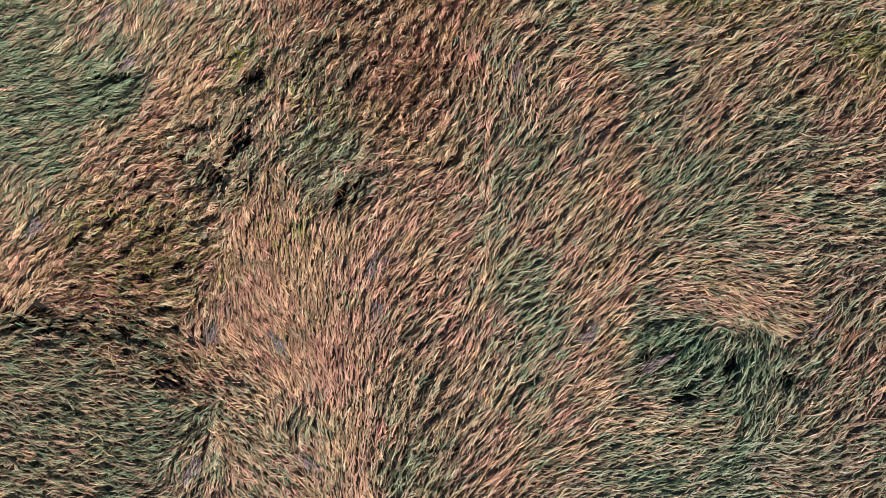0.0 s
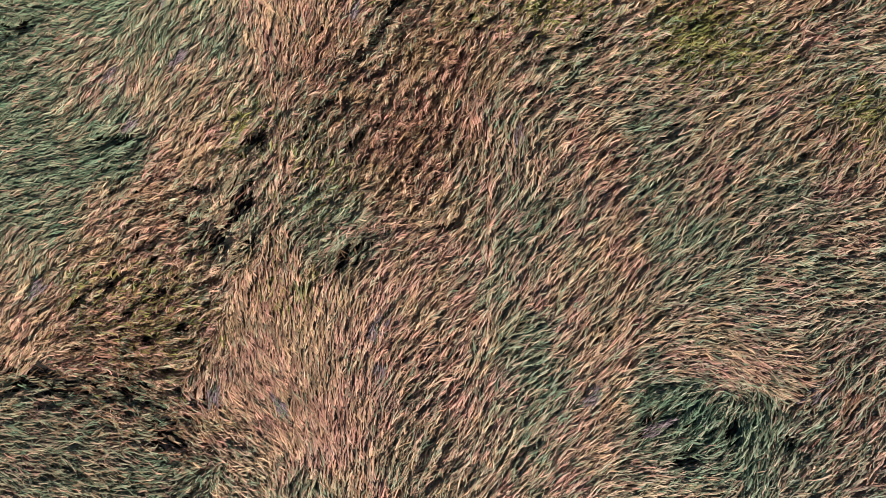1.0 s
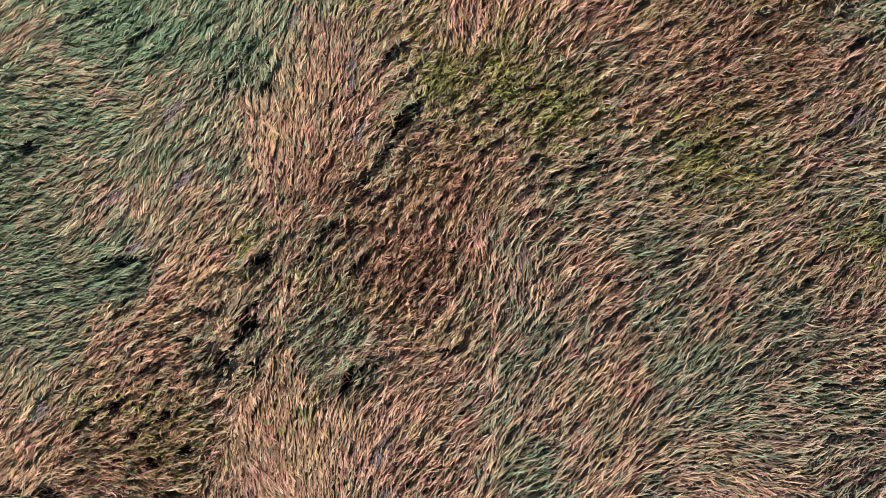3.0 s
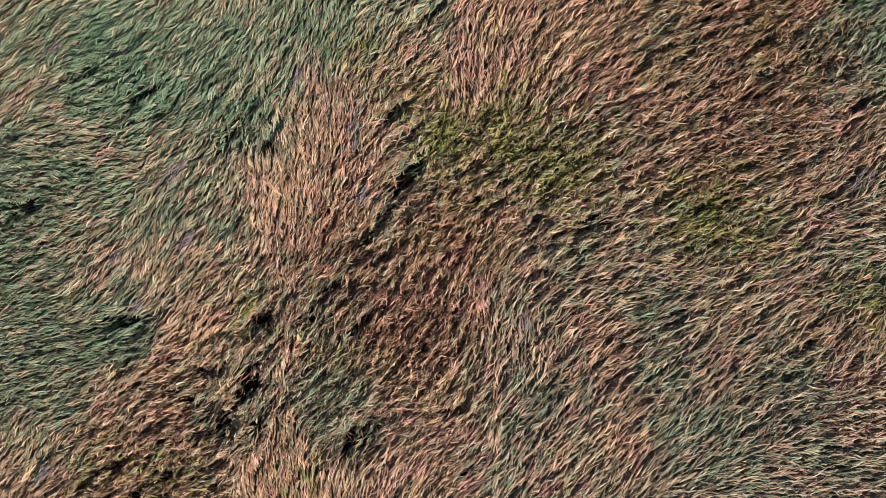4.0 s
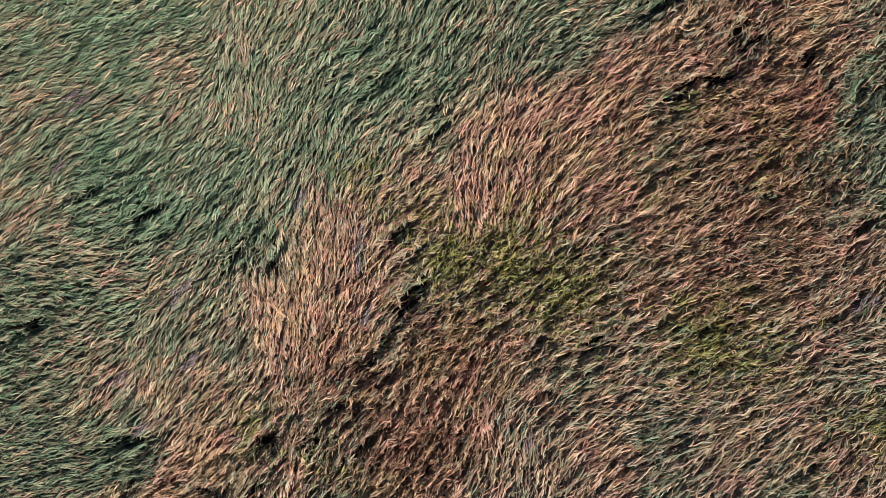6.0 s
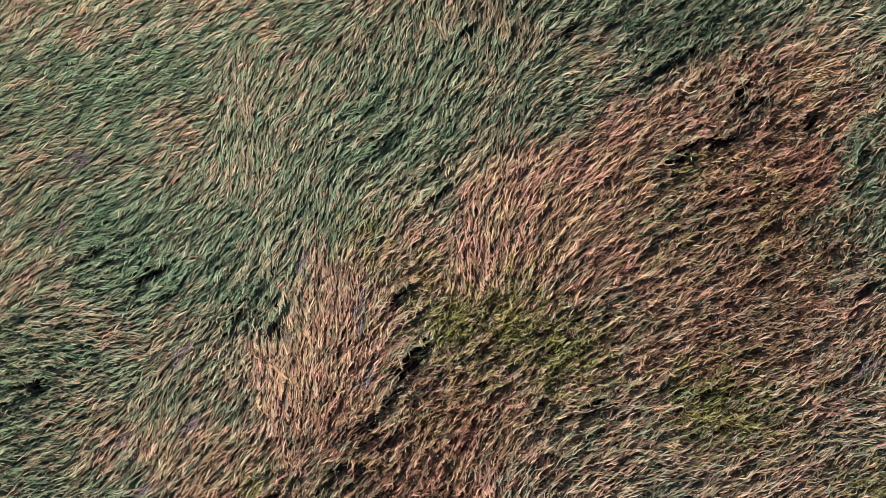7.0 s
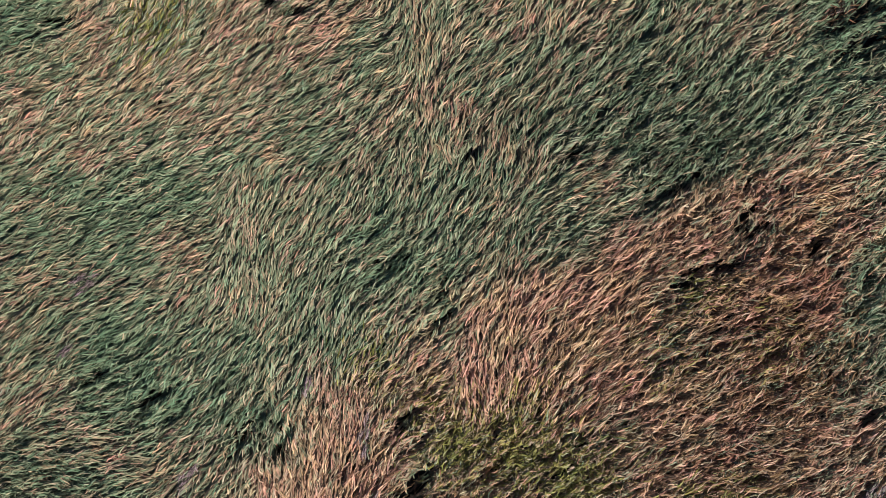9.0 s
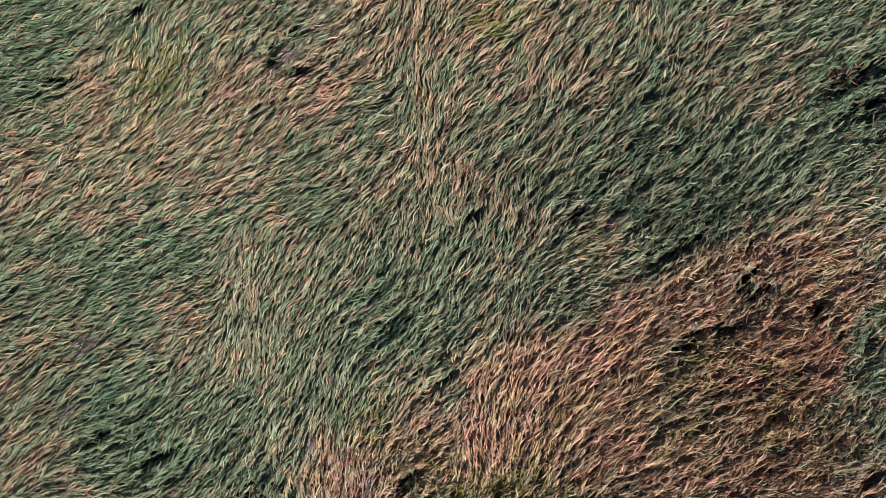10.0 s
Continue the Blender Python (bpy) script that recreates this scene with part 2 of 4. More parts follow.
lay(-2.69, 3.50, 50, 0.37, 0.3)
lay(-2.34, 3.67, 90, 0.69, 0.4)
lay(-1.80, 3.38, 95, 0.91, 0.2)
lay(-1.27, 3.49, 60, 0.71, 0.6)
lay(-0.79, 3.43, 40, 0.41, 0.9)
lay(-0.21, 3.43, 40, 0.61, 0.9)
lay(0.67, 3.37, 35, 0.57, 0.8)
lay(1.25, 3.43, 30, 0.61, 0.8)
lay(2.12, 3.43, 28, 0.77, 0.5)
lay(2.81, 3.49, 20, 0.7, 0.6)
lay(2.35, 3.20, 23, 0.42, 0.7)
lay(3.56, 3.43, 30, 0.69, 0.5)
lay(4.02, 3.48, 60, 0.55, 0.4)
lay(-4.61, 2.96, 25, 0.27, 0.4)
lay(-4.07, 2.96, 35, 0.43, 0.3)
lay(-3.47, 3.08, 75, 0.32, 0.3)
lay(-2.87, 3.02, 50, 0.49, 0.3)
lay(-2.39, 3.02, 55, 0.3, 0.5)
lay(-1.97, 3.02, 95, 0.86, 0.4)
lay(-1.50, 3.02, 70, 0.77, 0.5)
lay(-0.79, 2.96, 40, 0.62, 1)
lay(-0.09, 2.96, 45, 0.78, 1)
lay(0.50, 3.02, 45, 0.63, 0.8)
lay(1.14, 3.02, 25, 0.43, 0.8)
lay(1.83, 2.96, 25, 0.5, 0.6)
lay(2.52, 2.96, 15, 0.41, 0.6)
lay(3.27, 3.02, 35, 0.6, 0.5)
lay(3.95, 2.96, 10, 0.5, 0.4)
# far stretch
lay(-4.83, 7.77, 30, 0.34, 0.4)
lay(-4.77, 7.46, 35, 0.44, 0.4)
lay(-3.91, 7.64, 35, 0.49, 0.3)
lay(-3.12, 7.70, 35, 0.46, 0.3)
lay(-2.40, 7.69, 30, 0.4, 0.3)
lay(-1.49, 7.63, 40, 0.27, 0.3)
lay(-0.95, 7.56, 50, 0.42, 0.3)
lay(-0.60, 7.50, 85, 0.38, 0.2)
lay(-0.00, 7.62, 50, 0.33, 0.3)
lay(0.59, 7.67, 55, 0.22, 0.4)
lay(1.18, 7.61, 45, 0.18, 0.4)
lay(1.77, 7.61, 40, 0.15, 0.6)
lay(2.65, 7.60, 50, 0.17, 0.6)
lay(3.52, 7.65, 35, 0.17, 0.5)
lay(4.04, 7.59, 25, 0.22, 0.5)
lay(-4.76, 7.16, 40, 0.48, 0.4)
lay(-4.21, 7.10, 35, 0.5, 0.3)
lay(-3.42, 7.03, 27, 0.31, 0.3)
lay(-2.69, 7.09, 27, 0.41, 0.3)
lay(-1.79, 7.15, 25, 0.25, 0.4)
lay(-1.19, 7.14, 55, 0.35, 0.3)
lay(-0.42, 7.08, 75, 0.36, 0.3)
lay(0.21, 6.96, 85, 0.42, 0.3)
lay(0.89, 7.07, 35, 0.16, 0.6)
lay(1.77, 7.07, 35, 0.09, 0.8)
lay(2.35, 7.01, 40, 0.08, 0.9)
lay(3.22, 7.18, 40, 0.18, 0.5)
lay(3.45, 6.86, 20, 0.58, 0.3)
lay(3.92, 7.06, 30, 0.28, 0.4)
lay(-4.81, 6.55, 25, 0.27, 0.3)
lay(-4.20, 6.55, 27, 0.16, 0.4)
lay(-3.29, 6.55, 22, 0.18, 0.5)
lay(-2.51, 6.55, 60, 0.39, 0.3)
lay(-1.73, 6.61, 60, 0.37, 0.3)
lay(-0.89, 6.54, 70, 0.28, 0.4)
lay(-0.12, 6.54, 60, 0.23, 0.4)
lay(0.59, 6.54, 45, 0.23, 0.4)
lay(1.18, 6.66, 20, 0.48, 0.3)
lay(1.77, 6.60, 40, 0.12, 0.8)
lay(2.29, 6.39, 50, 0.77, 0.6)
lay(2.81, 6.48, 55, 0.62, 1)
lay(3.51, 6.59, 15, 0.77, 0.5)
lay(4.03, 6.42, 30, 0.46, 0.7)
lay(-4.74, 6.01, 25, 0.27, 0.3)
lay(-3.89, 6.01, 27, 0.22, 0.3)
lay(-3.16, 5.95, 27, 0.49, 0.3)
lay(-2.50, 5.89, 78, 0.34, 0.2)
lay(-1.78, 5.95, 55, 0.33, 0.3)
lay(-1.01, 5.89, 40, 0.19, 0.7)
lay(-0.29, 5.95, 60, 0.23, 0.3)
lay(0.30, 6.01, 75, 0.33, 0.3)
lay(1.06, 6.18, 25, 0.13, 0.7)
lay(1.47, 5.95, 40, 0.91, 0.5)
lay(2.06, 6.12, 45, 0.91, 0.6)
lay(2.75, 6.24, 40, 0.46, 1)
lay(3.22, 6.18, 30, 0.75, 0.8)
lay(3.79, 6.18, 40, 0.65, 0.8)
lay(2.35, 5.86, 20, 0.74, 0.8)
lay(3.21, 5.77, 25, 0.78, 0.8)
lay(4.02, 5.77, 40, 0.23, 1)
lay(-4.74, 5.53, 30, 0.42, 0.3)
lay(-3.89, 5.53, 25, 0.31, 0.3)
lay(-3.10, 5.53, 50, 0.39, 0.3)
lay(-2.38, 5.53, 85, 0.36, 0.2)
lay(-1.72, 5.47, 70, 0.28, 0.3)
lay(-1.00, 5.59, 45, 0.2, 0.6)
lay(-0.47, 5.59, 45, 0.23, 0.7)
lay(0.00, 5.48, 60, 0.87, 0.4)
lay(0.65, 5.59, 50, 0.91, 0.4)
lay(1.35, 5.59, 45, 0.9, 0.4)
lay(2.05, 5.60, 20, 0.54, 0.8)
lay(2.63, 5.60, 25, 0.78, 0.8)
lay(3.33, 5.48, 30, 0.77, 0.7)
# last stretch
lay(-4.84, 9.07, 20, 0.06, 0.3)
lay(-3.98, 9.13, 40, 0.2, 0.4)
lay(-3.55, 8.82, 88, 0.3, 0.2)
lay(-3.12, 9.06, 45, 0.26, 0.3)
lay(-2.45, 9.06, 40, 0.28, 0.4)
lay(-2.27, 8.76, 40, 0.24, 0.8)
lay(-1.79, 8.93, 30, 0.34, 0.3)
lay(-1.25, 8.93, 45, 0.44, 0.4)
lay(-0.71, 8.93, 80, 0.42, 0.2)
lay(-0.05, 8.99, 35, 0.44, 0.3)
lay(0.54, 8.92, 45, 0.44, 0.3)
lay(1.13, 8.92, 50, 0.35, 0.4)
lay(1.72, 8.92, 75, 0.32, 0.3)
lay(2.31, 8.97, 40, 0.3, 0.4)
lay(3.01, 8.97, 30, 0.21, 0.5)
lay(3.77, 9.03, 30, 0.16, 0.4)
lay(-4.83, 8.64, 15, 0.05, 0.5)
lay(-4.21, 8.34, 35, 0.5, 0.4)
lay(-3.54, 8.40, 60, 0.4, 0.3)
lay(-2.57, 8.33, 50, 0.52, 0.4)
lay(-1.78, 8.33, 30, 0.58, 0.3)
lay(-1.24, 8.21, 20, 0.26, 0.4)
lay(-0.64, 8.27, 78, 0.38, 0.2)
lay(-0.05, 8.39, 40, 0.35, 0.3)
lay(0.60, 8.62, 75, 0.45, 0.3)
lay(1.31, 8.32, 40, 0.32, 0.6)
lay(2.02, 8.38, 55, 0.24, 0.5)
lay(2.89, 8.50, 35, 0.36, 0.5)
lay(3.76, 8.32, 30, 0.02, 0.9)
lay(-4.60, 9.68, 25, 0.18, 0.4)
lay(-3.07, 9.67, 40, 0.29, 0.4)
lay(-1.55, 9.66, 40, 0.4, 0.4)
lay(-0.05, 9.65, 45, 0.41, 0.4)
lay(1.43, 9.64, 50, 0.32, 0.4)
lay(2.90, 9.63, 35, 0.26, 0.4)
lay(3.77, 9.62, 30, 0.21, 0.4)
# loose ripe streaks, far
lay(-3.16, 5.92, 27, 0.99, 0.2, 0.12)
lay(-0.23, 7.38, 80, 0.99, 0.2, 0.1)
lay(0.21, 7.11, 88, 0.68, 0.2, 0.08)
lay(0.21, 6.90, 88, 0.68, 0.2, 0.08)
lay(0.21, 6.71, 86, 0.62, 0.2, 0.08)
lay(1.15, 6.69, 20, 0.78, 0.3, 0.12)
lay(-2.21, 6.96, 15, 0.8, 0.3, 0.12)
lay(-2.52, 6.28, 60, 0.6, 0.3, 0.1)
lay(-3.30, 7.03, 22, 0.67, 0.3, 0.12)
lay(-3.66, 6.97, 24, 0.71, 0.3, 0.1)
lay(-4.33, 7.04, 25, 0.8, 0.3, 0.12)
lay(-4.77, 7.49, 30, 0.55, 0.3, 0.12)
lay(-1.97, 6.76, 15, 0.66, 0.3, 0.12)
lay(-0.06, 5.98, 80, 0.68, 0.3, 0.1)
lay(-0.95, 7.50, 55, 0.68, 0.3, 0.12)
lay(-4.80, 5.44, 60, 0.67, 0.3, 0.12)
lay(-3.34, 5.56, 40, 0.58, 0.3, 0.12)
lay(-2.44, 6.01, 88, 0.48, 0.2, 0.12)
lay(-2.38, 5.59, 95, 0.5, 0.2, 0.12)
# loose ripe streaks, last
lay(-0.68, 9.17, 86, 0.5, 0.2, 0.12)
lay(-0.66, 8.57, 86, 0.47, 0.2, 0.12)
lay(-0.67, 7.97, 86, 0.48, 0.2, 0.12)
lay(-0.65, 7.49, 86, 0.42, 0.2, 0.12)
lay(-0.47, 8.15, 86, 0.45, 0.2, 0.1)
lay(-1.54, 8.39, 25, 0.68, 0.3, 0.15)
lay(-2.57, 8.46, 55, 0.6, 0.3, 0.15)
lay(-4.21, 8.31, 30, 0.65, 0.3, 0.12)
lay(-4.81, 7.55, 35, 0.5, 0.3, 0.14)
lay(-4.65, 8.95, 20, 0.5, 0.3, 0.1)
lay(0.60, 8.50, 75, 0.65, 0.2, 0.1)
lay(1.61, 9.04, 70, 0.46, 0.2, 0.12)
lay(-0.23, 7.43, 80, 0.96, 0.2, 0.08)
# loose ripe streaks, middle
lay(-4.73, 4.49, 40, 0.71, 0.3, 0.12)
lay(-4.08, 3.89, 8, 0.67, 0.3, 0.12)
lay(-3.24, 4.03, 25, 0.53, 0.3, 0.12)
lay(-4.89, 5.09, 30, 0.41, 0.3, 0.12)
lay(-0.09, 5.03, 90, 0.85, 0.25, 0.12)
lay(-0.10, 4.61, 90, 0.85, 0.3, 0.1)
lay(-0.06, 4.26, 90, 0.69, 0.5, 0.1)
lay(-2.28, 3.44, 90, 0.8, 0.3, 0.1)
lay(-2.21, 3.02, 92, 0.81, 0.3, 0.1)
lay(-2.11, 5.04, 80, 0.51, 0.2, 0.12)
lay(-2.23, 4.69, 85, 0.55, 0.2, 0.1)
# loose ripe streaks, near
lay(-1.98, 2.35, 92, 0.77, 0.3, 0.09)
lay(-1.96, 1.82, 92, 0.73, 0.4, 0.09)
lay(-1.99, 1.35, 92, 0.64, 0.6, 0.09)
lay(-2.04, 0.88, 93, 0.84, 0.3, 0.1)
lay(0.22, 1.74, 80, 0.79, 0.24, 0.09)
lay(0.24, 0.87, 80, 0.64, 0.24, 0.09)
lay(0.24, 0.23, 78, 0.67, 0.18, 0.09)
lay(0.18, -0.40, 70, 0.74, 0.18, 0.1)
lay(0.09, 2.21, 100, 0.99, 0.16, 0.09)
lay(-1.15, -1.61, 92, 0.85, 0.15, 0.1)
lay(-1.13, -0.93, 92, 0.8, 0.2, 0.1)
lay(1.73, 0.23, 45, 0.64, 0.18, 0.12)
lay(1.38, -0.69, 60, 0.78, 0.18, 0.12)

WEEDS, HOLLOWS, TONES, BROWN, GREENED, TRACKS = [], [], [], [], [], []


def weedy(x, y, reach, share):
    """A place where weeds have come up through the crop."""
    WEEDS.append((x, y, reach, share))


def toned(x, y, reach, amount):
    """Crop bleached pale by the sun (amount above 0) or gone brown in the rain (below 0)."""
    # Brightness painted into stalk colour, own tone and gap shade together: paler (amount above 0) or darker (below 0).
    TONES.append((x, y, reach, amount))


def browned(x, y, reach, share):
    """A place where the ripe stalks have gone red-brown."""
    BROWN.append((x, y, reach, share))


def greened(x, y, reach, amount):
    """A stretch where the crop has stayed greener (amount above 0) or ripened sooner (below 0)."""
    GREENED.append((x, y, reach, amount))


def wheel_track(ripe, wide, *points):
    """An old wheel track: a narrow line of stalks that lie along it."""
    TRACKS.extend((*a, *b, ripe, wide) for a, b in zip(points, points[1:]))


def hollow(x, y, length, width, heading, depth=1.0):
    """A hole in the crop where it has sunk to the soil."""
    HOLLOWS.append((x, y, length, width, radians(heading), depth))


wheel_track(.74, .05, (-2.05, .75), (-1.98, 1.5), (-1.97, 2.4), (-2.22, 3.1), (-2.27, 3.7))
wheel_track(.42, .06, (-2.23, 4.4), (-2.38, 5.4), (-2.48, 6.2), (-2.5, 6.8))
wheel_track(.68, .045, (.12, -1.0), (.2, -.2), (.25, .8), (.22, 1.7), (.1, 2.4))
wheel_track(.80, .055, (-.06, 4.1), (-.1, 4.7), (-.08, 5.3))
wheel_track(.48, .07, (-.3, 6.9), (-.62, 7.4), (-.67, 8.3), (-.68, 9.5))
wheel_track(.84, .06, (-1.12, -2.8), (-1.12, -1.6), (-1.13, -.8))
greened(-3.6, 6.6, 1.6, .11)
greened(-1.2, 6.3, 1.3, .08)
greened(-3.2, 4.4, 1.0, .08)
toned(-3.4, 6.6, 1.7, .30)
toned(-0.9, 2.35, .8, -.25)
toned(2.5, 4.8, 1.1, -.2)
toned(-3.9, 4.9, .8, .12)
toned(-4.20, -1.40, .8, -.10)
toned(1.9, 7.2, 1.1, -.38)
toned(-4.0, 3.8, .9, .18)
toned(1.0, 5.9, .4, -.12)
toned(0.46, -0.12, .8, .2)
toned(0.92, -1.26, 1.0, .35)
toned(2.44, -1.82, .8, .3)
toned(-1.92, -0.35, .7, -.3)
toned(-0.49, 2.59, .4, .3)
toned(-1.93, 0.76, .5, -.25)
toned(0.26, 7.34, .6, -.2)
toned(-4.54, 5.26, .8, -.2)
toned(-0.98, 5.50, .7, .3)
toned(3.59, 6.76, .6, .3)
toned(2.43, 7.64, .6, .2)
toned(2.35, 7.19, .6, -.2)
toned(3.65, 8.38, .6, -.2)
toned(-1.51, -0.93, .5, -.15)
toned(-1.74, 3.73, .4, -.15)
browned(-1.27, 2.40, .5, .7)
browned(3.21, 5.48, .9, .9)
browned(3.33, 6.42, .6, .6)
browned(1.9, 5.05, .8, .6)
browned(1.76, 5.48, .4, .4)
browned(3.00, 4.65, .9, .85)
browned(2.59, 3.66, .7, .7)
browned(3.73, 3.43, .5, .5)
browned(-0.32, 2.90, .6, .9)
browned(-1.3, 2.75, .5, .7)
browned(-0.79, 3.37, .3, .5)
browned(-0.58, 2.04, .65, .9)
browned(-1.05, 2.34, .3, .5)
browned(-3.63, -0.35, .6, .7)
browned(-2.91, -0.93, .4, .6)
browned(-3.05, 1.23, .4, .5)
browned(3.86, -0.68, .5, .5)
browned(-3.34, 0.29, .7, .6)
browned(0.97, 4.43, .5, .35)
browned(1.62, 1.79, .4, .25)
browned(3.63, 2.19, .5, .3)
weedy(0.38, 3.90, .5, .95)
weedy(0.91, 3.61, .45, .9)
weedy(-0.21, 3.96, .4, .85)
weedy(-0.56, 4.26, .3, .6)
weedy(2.41, 3.08, .45, .85)
weedy(2.81, 2.91, .35, .6)
weedy(-3.28, 0.18, .5, .45)
weedy(-3.75, 0.35, .4, .4)
weedy(-2.29, 2.11, .25, .6)
weedy(4.02, 2.24, .35, .5)
weedy(2.23, 5.55, .22, .6)
weedy(1.90, 4.96, .4, .15)
weedy(3.00, 5.07, .4, .2)
weedy(-3.54, 8.40, .35, .45)
weedy(0.07, 9.05, .3, .4)
weedy(-1.86, 0.47, .3, .3)
weedy(-1.52, 1.64, .35, .35)
weedy(-1.15, 4.80, .3, .35)
hollow(-2.81, 1.52, .10, .04, -10)
hollow(-2.96, 1.20, .09, .035, -10)
hollow(-3.10, 1.28, .07, .03, 0)
hollow(-2.24, 0.94, .09, .04, 70)
hollow(-4.07, 0.27, .08, .035, 40)
hollow(-3.70, 0.53, .09, .035, 30)
hollow(-3.20, 0.42, .07, .03, 35)
hollow(-3.55, 0.20, .08, .03, 30)
hollow(-2.95, 0.05, .08, .03, 20)
hollow(-3.30, -0.05, .08, .03, 10)
hollow(-4.65, -0.10, .08, .03, 10)
hollow(-3.00, -1.10, .10, .05, -45)
hollow(0.72, 2.56, .12, .035, -20)
hollow(-0.20, 1.10, .12, .03, 15)
hollow(-0.95, 3.12, .10, .04, 35)
hollow(-1.74, 2.02, .14, .04, 40, .7)
hollow(-1.18, 2.87, .14, .06, 30)
hollow(-1.15, 1.99, .12, .035, 50, .7)
hollow(-4.52, -0.44, .3, .11, -5)
hollow(-1.64, 2.17, .12, .04, 45, .7)
hollow(-2.22, 0.47, .08, .03, 70)
hollow(-0.14, 6.99, .12, .04, 40)
hollow(-4.22, -0.56, .32, .10, -5)
hollow(-3.50, -0.58, .28, .09, -25)
hollow(-4.70, -0.38, .2, .08, 0)
hollow(-3.15, -0.93, .2, .10, -70)
hollow(-2.69, 1.03, .22, .09, -50)
hollow(-2.37, 1.38, .22, .08, 70)
hollow(-2.23, 2.00, .14, .06, 50)
hollow(3.30, -1.11, .10, .09, 70)
hollow(2.22, -1.23, .14, .06, 30)
hollow(1.89, -0.92, .18, .08, 30)
hollow(-1.22, 0.79, .18, .08, 45)
hollow(2.08, 2.08, .10, .05, 70, .45)
hollow(2.68, -0.97, .15, .05, 80)
hollow(-3.66, 2.04, .3, .04, 12, .8)
hollow(-1.46, 2.40, .14, .04, 40, .7)
hollow(-2.52, 4.06, .18, .08, 60, .8)
hollow(-2.13, 3.88, .09, .05, 90)
hollow(-4.80, 3.23, .18, .05, 5)
hollow(-3.48, 4.42, .18, .028, 25)
hollow(-4.09, 4.67, .10, .04, 20)
hollow(-0.80, 4.20, .15, .05, 30)
hollow(-0.44, 5.24, .15, .035, 40)
hollow(2.35, 3.23, .12, .05, 10, .5)
hollow(-0.74, 3.55, .2, .08, 40)
hollow(1.19, 3.05, .12, .04, 30)
hollow(-0.62, 3.61, .12, .05, 30)
hollow(3.97, 4.30, .16, .06, 20)
hollow(0.61, 3.05, .12, .04, 40, .6)
hollow(2.78, 6.27, .17, .12, 30)
hollow(2.11, 5.68, .18, .06, 35)
hollow(2.49, 5.82, .16, .05, 15)
hollow(4.05, 5.77, .12, .08, 60, .5)
hollow(-1.01, 5.89, .18, .07, 30, .5)
hollow(-0.44, 5.59, .14, .06, 50, .7)
hollow(2.06, 6.69, .24, .045, 35, .8)
hollow(2.29, 6.98, .24, .06, 35, .6)
hollow(1.55, 6.85, .14, .03, 35, .7)
hollow(1.25, 7.45, .12, .03, 40, .6)
hollow(3.45, 6.04, .1, .06, 60)
hollow(0.95, 7.01, .14, .035, 40)
hollow(3.82, 8.49, .3, .1, 25)
hollow(3.93, 8.14, .3, .07, 30)
hollow(-4.58, 8.46, .16, .05, 0)
hollow(-2.27, 8.70, .13, .07, 45)
hollow(-3.79, 9.19, .16, .06, 40)
hollow(-1.97, 8.57, .12, .05, 30)
hollow(1.66, 8.26, .14, .05, 40, .4)
hollow(-4.38, 7.34, .07, .04, 20)

rng = np.random.default_rng(7)
LATTICE = rng.random((4, 128, 128))


def smooth_noise(x, y, size, layer):
    """Value noise, 0 to 1, with bumps of about that size in metres."""
    u, v = x / size + 40.3, y / size + 40.7
    i, j = np.floor(u).astype(int), np.floor(v).astype(int)
    f, g = u - i, v - j
    f, g = f * f * (3 - 2 * f), g * g * (3 - 2 * g)
    a = LATTICE[layer]
    p = lambda m, k: a[m % 128, k % 128]
    return (p(i, j) * (1 - f) + p(i + 1, j) * f) * (1 - g) + (p(i, j + 1) * (1 - f) + p(i + 1, j + 1) * f) * g


def crop_field(x, y):
    """Heading (as cosine and sine of its double), ripeness and tangle of the crop, blended between the laid patches with wavering edges."""
    wx = x + 0.24 * (smooth_noise(x, y, 0.45, 0) - 0.5) + 0.16 * (smooth_noise(x, y, 0.13, 2) - 0.5)
    wy = y + 0.24 * (smooth_noise(x, y, 0.45, 1) - 0.5) + 0.16 * (smooth_noise(x, y, 0.13, 3) - 0.5)
    tot = np.full(x.shape, 1e-9)
    c2, s2, ripe, clump = (np.zeros(x.shape) for _ in range(4))
    c2 += 1e-9
    ripe += 0.5e-9
    for px, py, head, rp, cl, reach in LAID:
        d = (wx - px) ** 2 + (wy - py) ** 2
        w = np.exp(-d / (2 * (reach * 0.62) ** 2)) + 1e-7 / (0.1 + d) ** 2
        tot += w
        c2 += w * math.cos(2 * radians(head))
        s2 += w * math.sin(2 * radians(head))
        ripe += w * rp
        clump += w * cl
    long = np.hypot(c2, s2)
    c2, s2, ripe, clump = c2 / long, s2 / long, ripe / tot, clump / tot
    for px, py, reach, amount in GREENED:
        ripe = ripe - amount * np.exp(-((x - px) ** 2 + (y - py) ** 2) / reach ** 2)
    for ax, ay, bx, by, rp, wide in TRACKS:
        ux, uy = bx - ax, by - ay
        t = np.clip(((wx - ax) * ux + (wy - ay) * uy) / (ux * ux + uy * uy), 0, 1)
        off = np.hypot(x + 0.35 * (wx - x) - ax - t * ux, y + 0.35 * (wy - y) - ay - t * uy)
        w = 0.9 * np.exp(-(off / wide) ** 2)
        a2 = 2 * math.atan2(uy, ux)
        c2, s2 = c2 + w * (math.cos(a2) - c2), s2 + w * (math.sin(a2) - s2)
        ripe, clump = ripe + w * (rp - ripe), clump + w * (0.3 - clump)
    return c2, s2, np.clip(ripe, 0, 1), clump


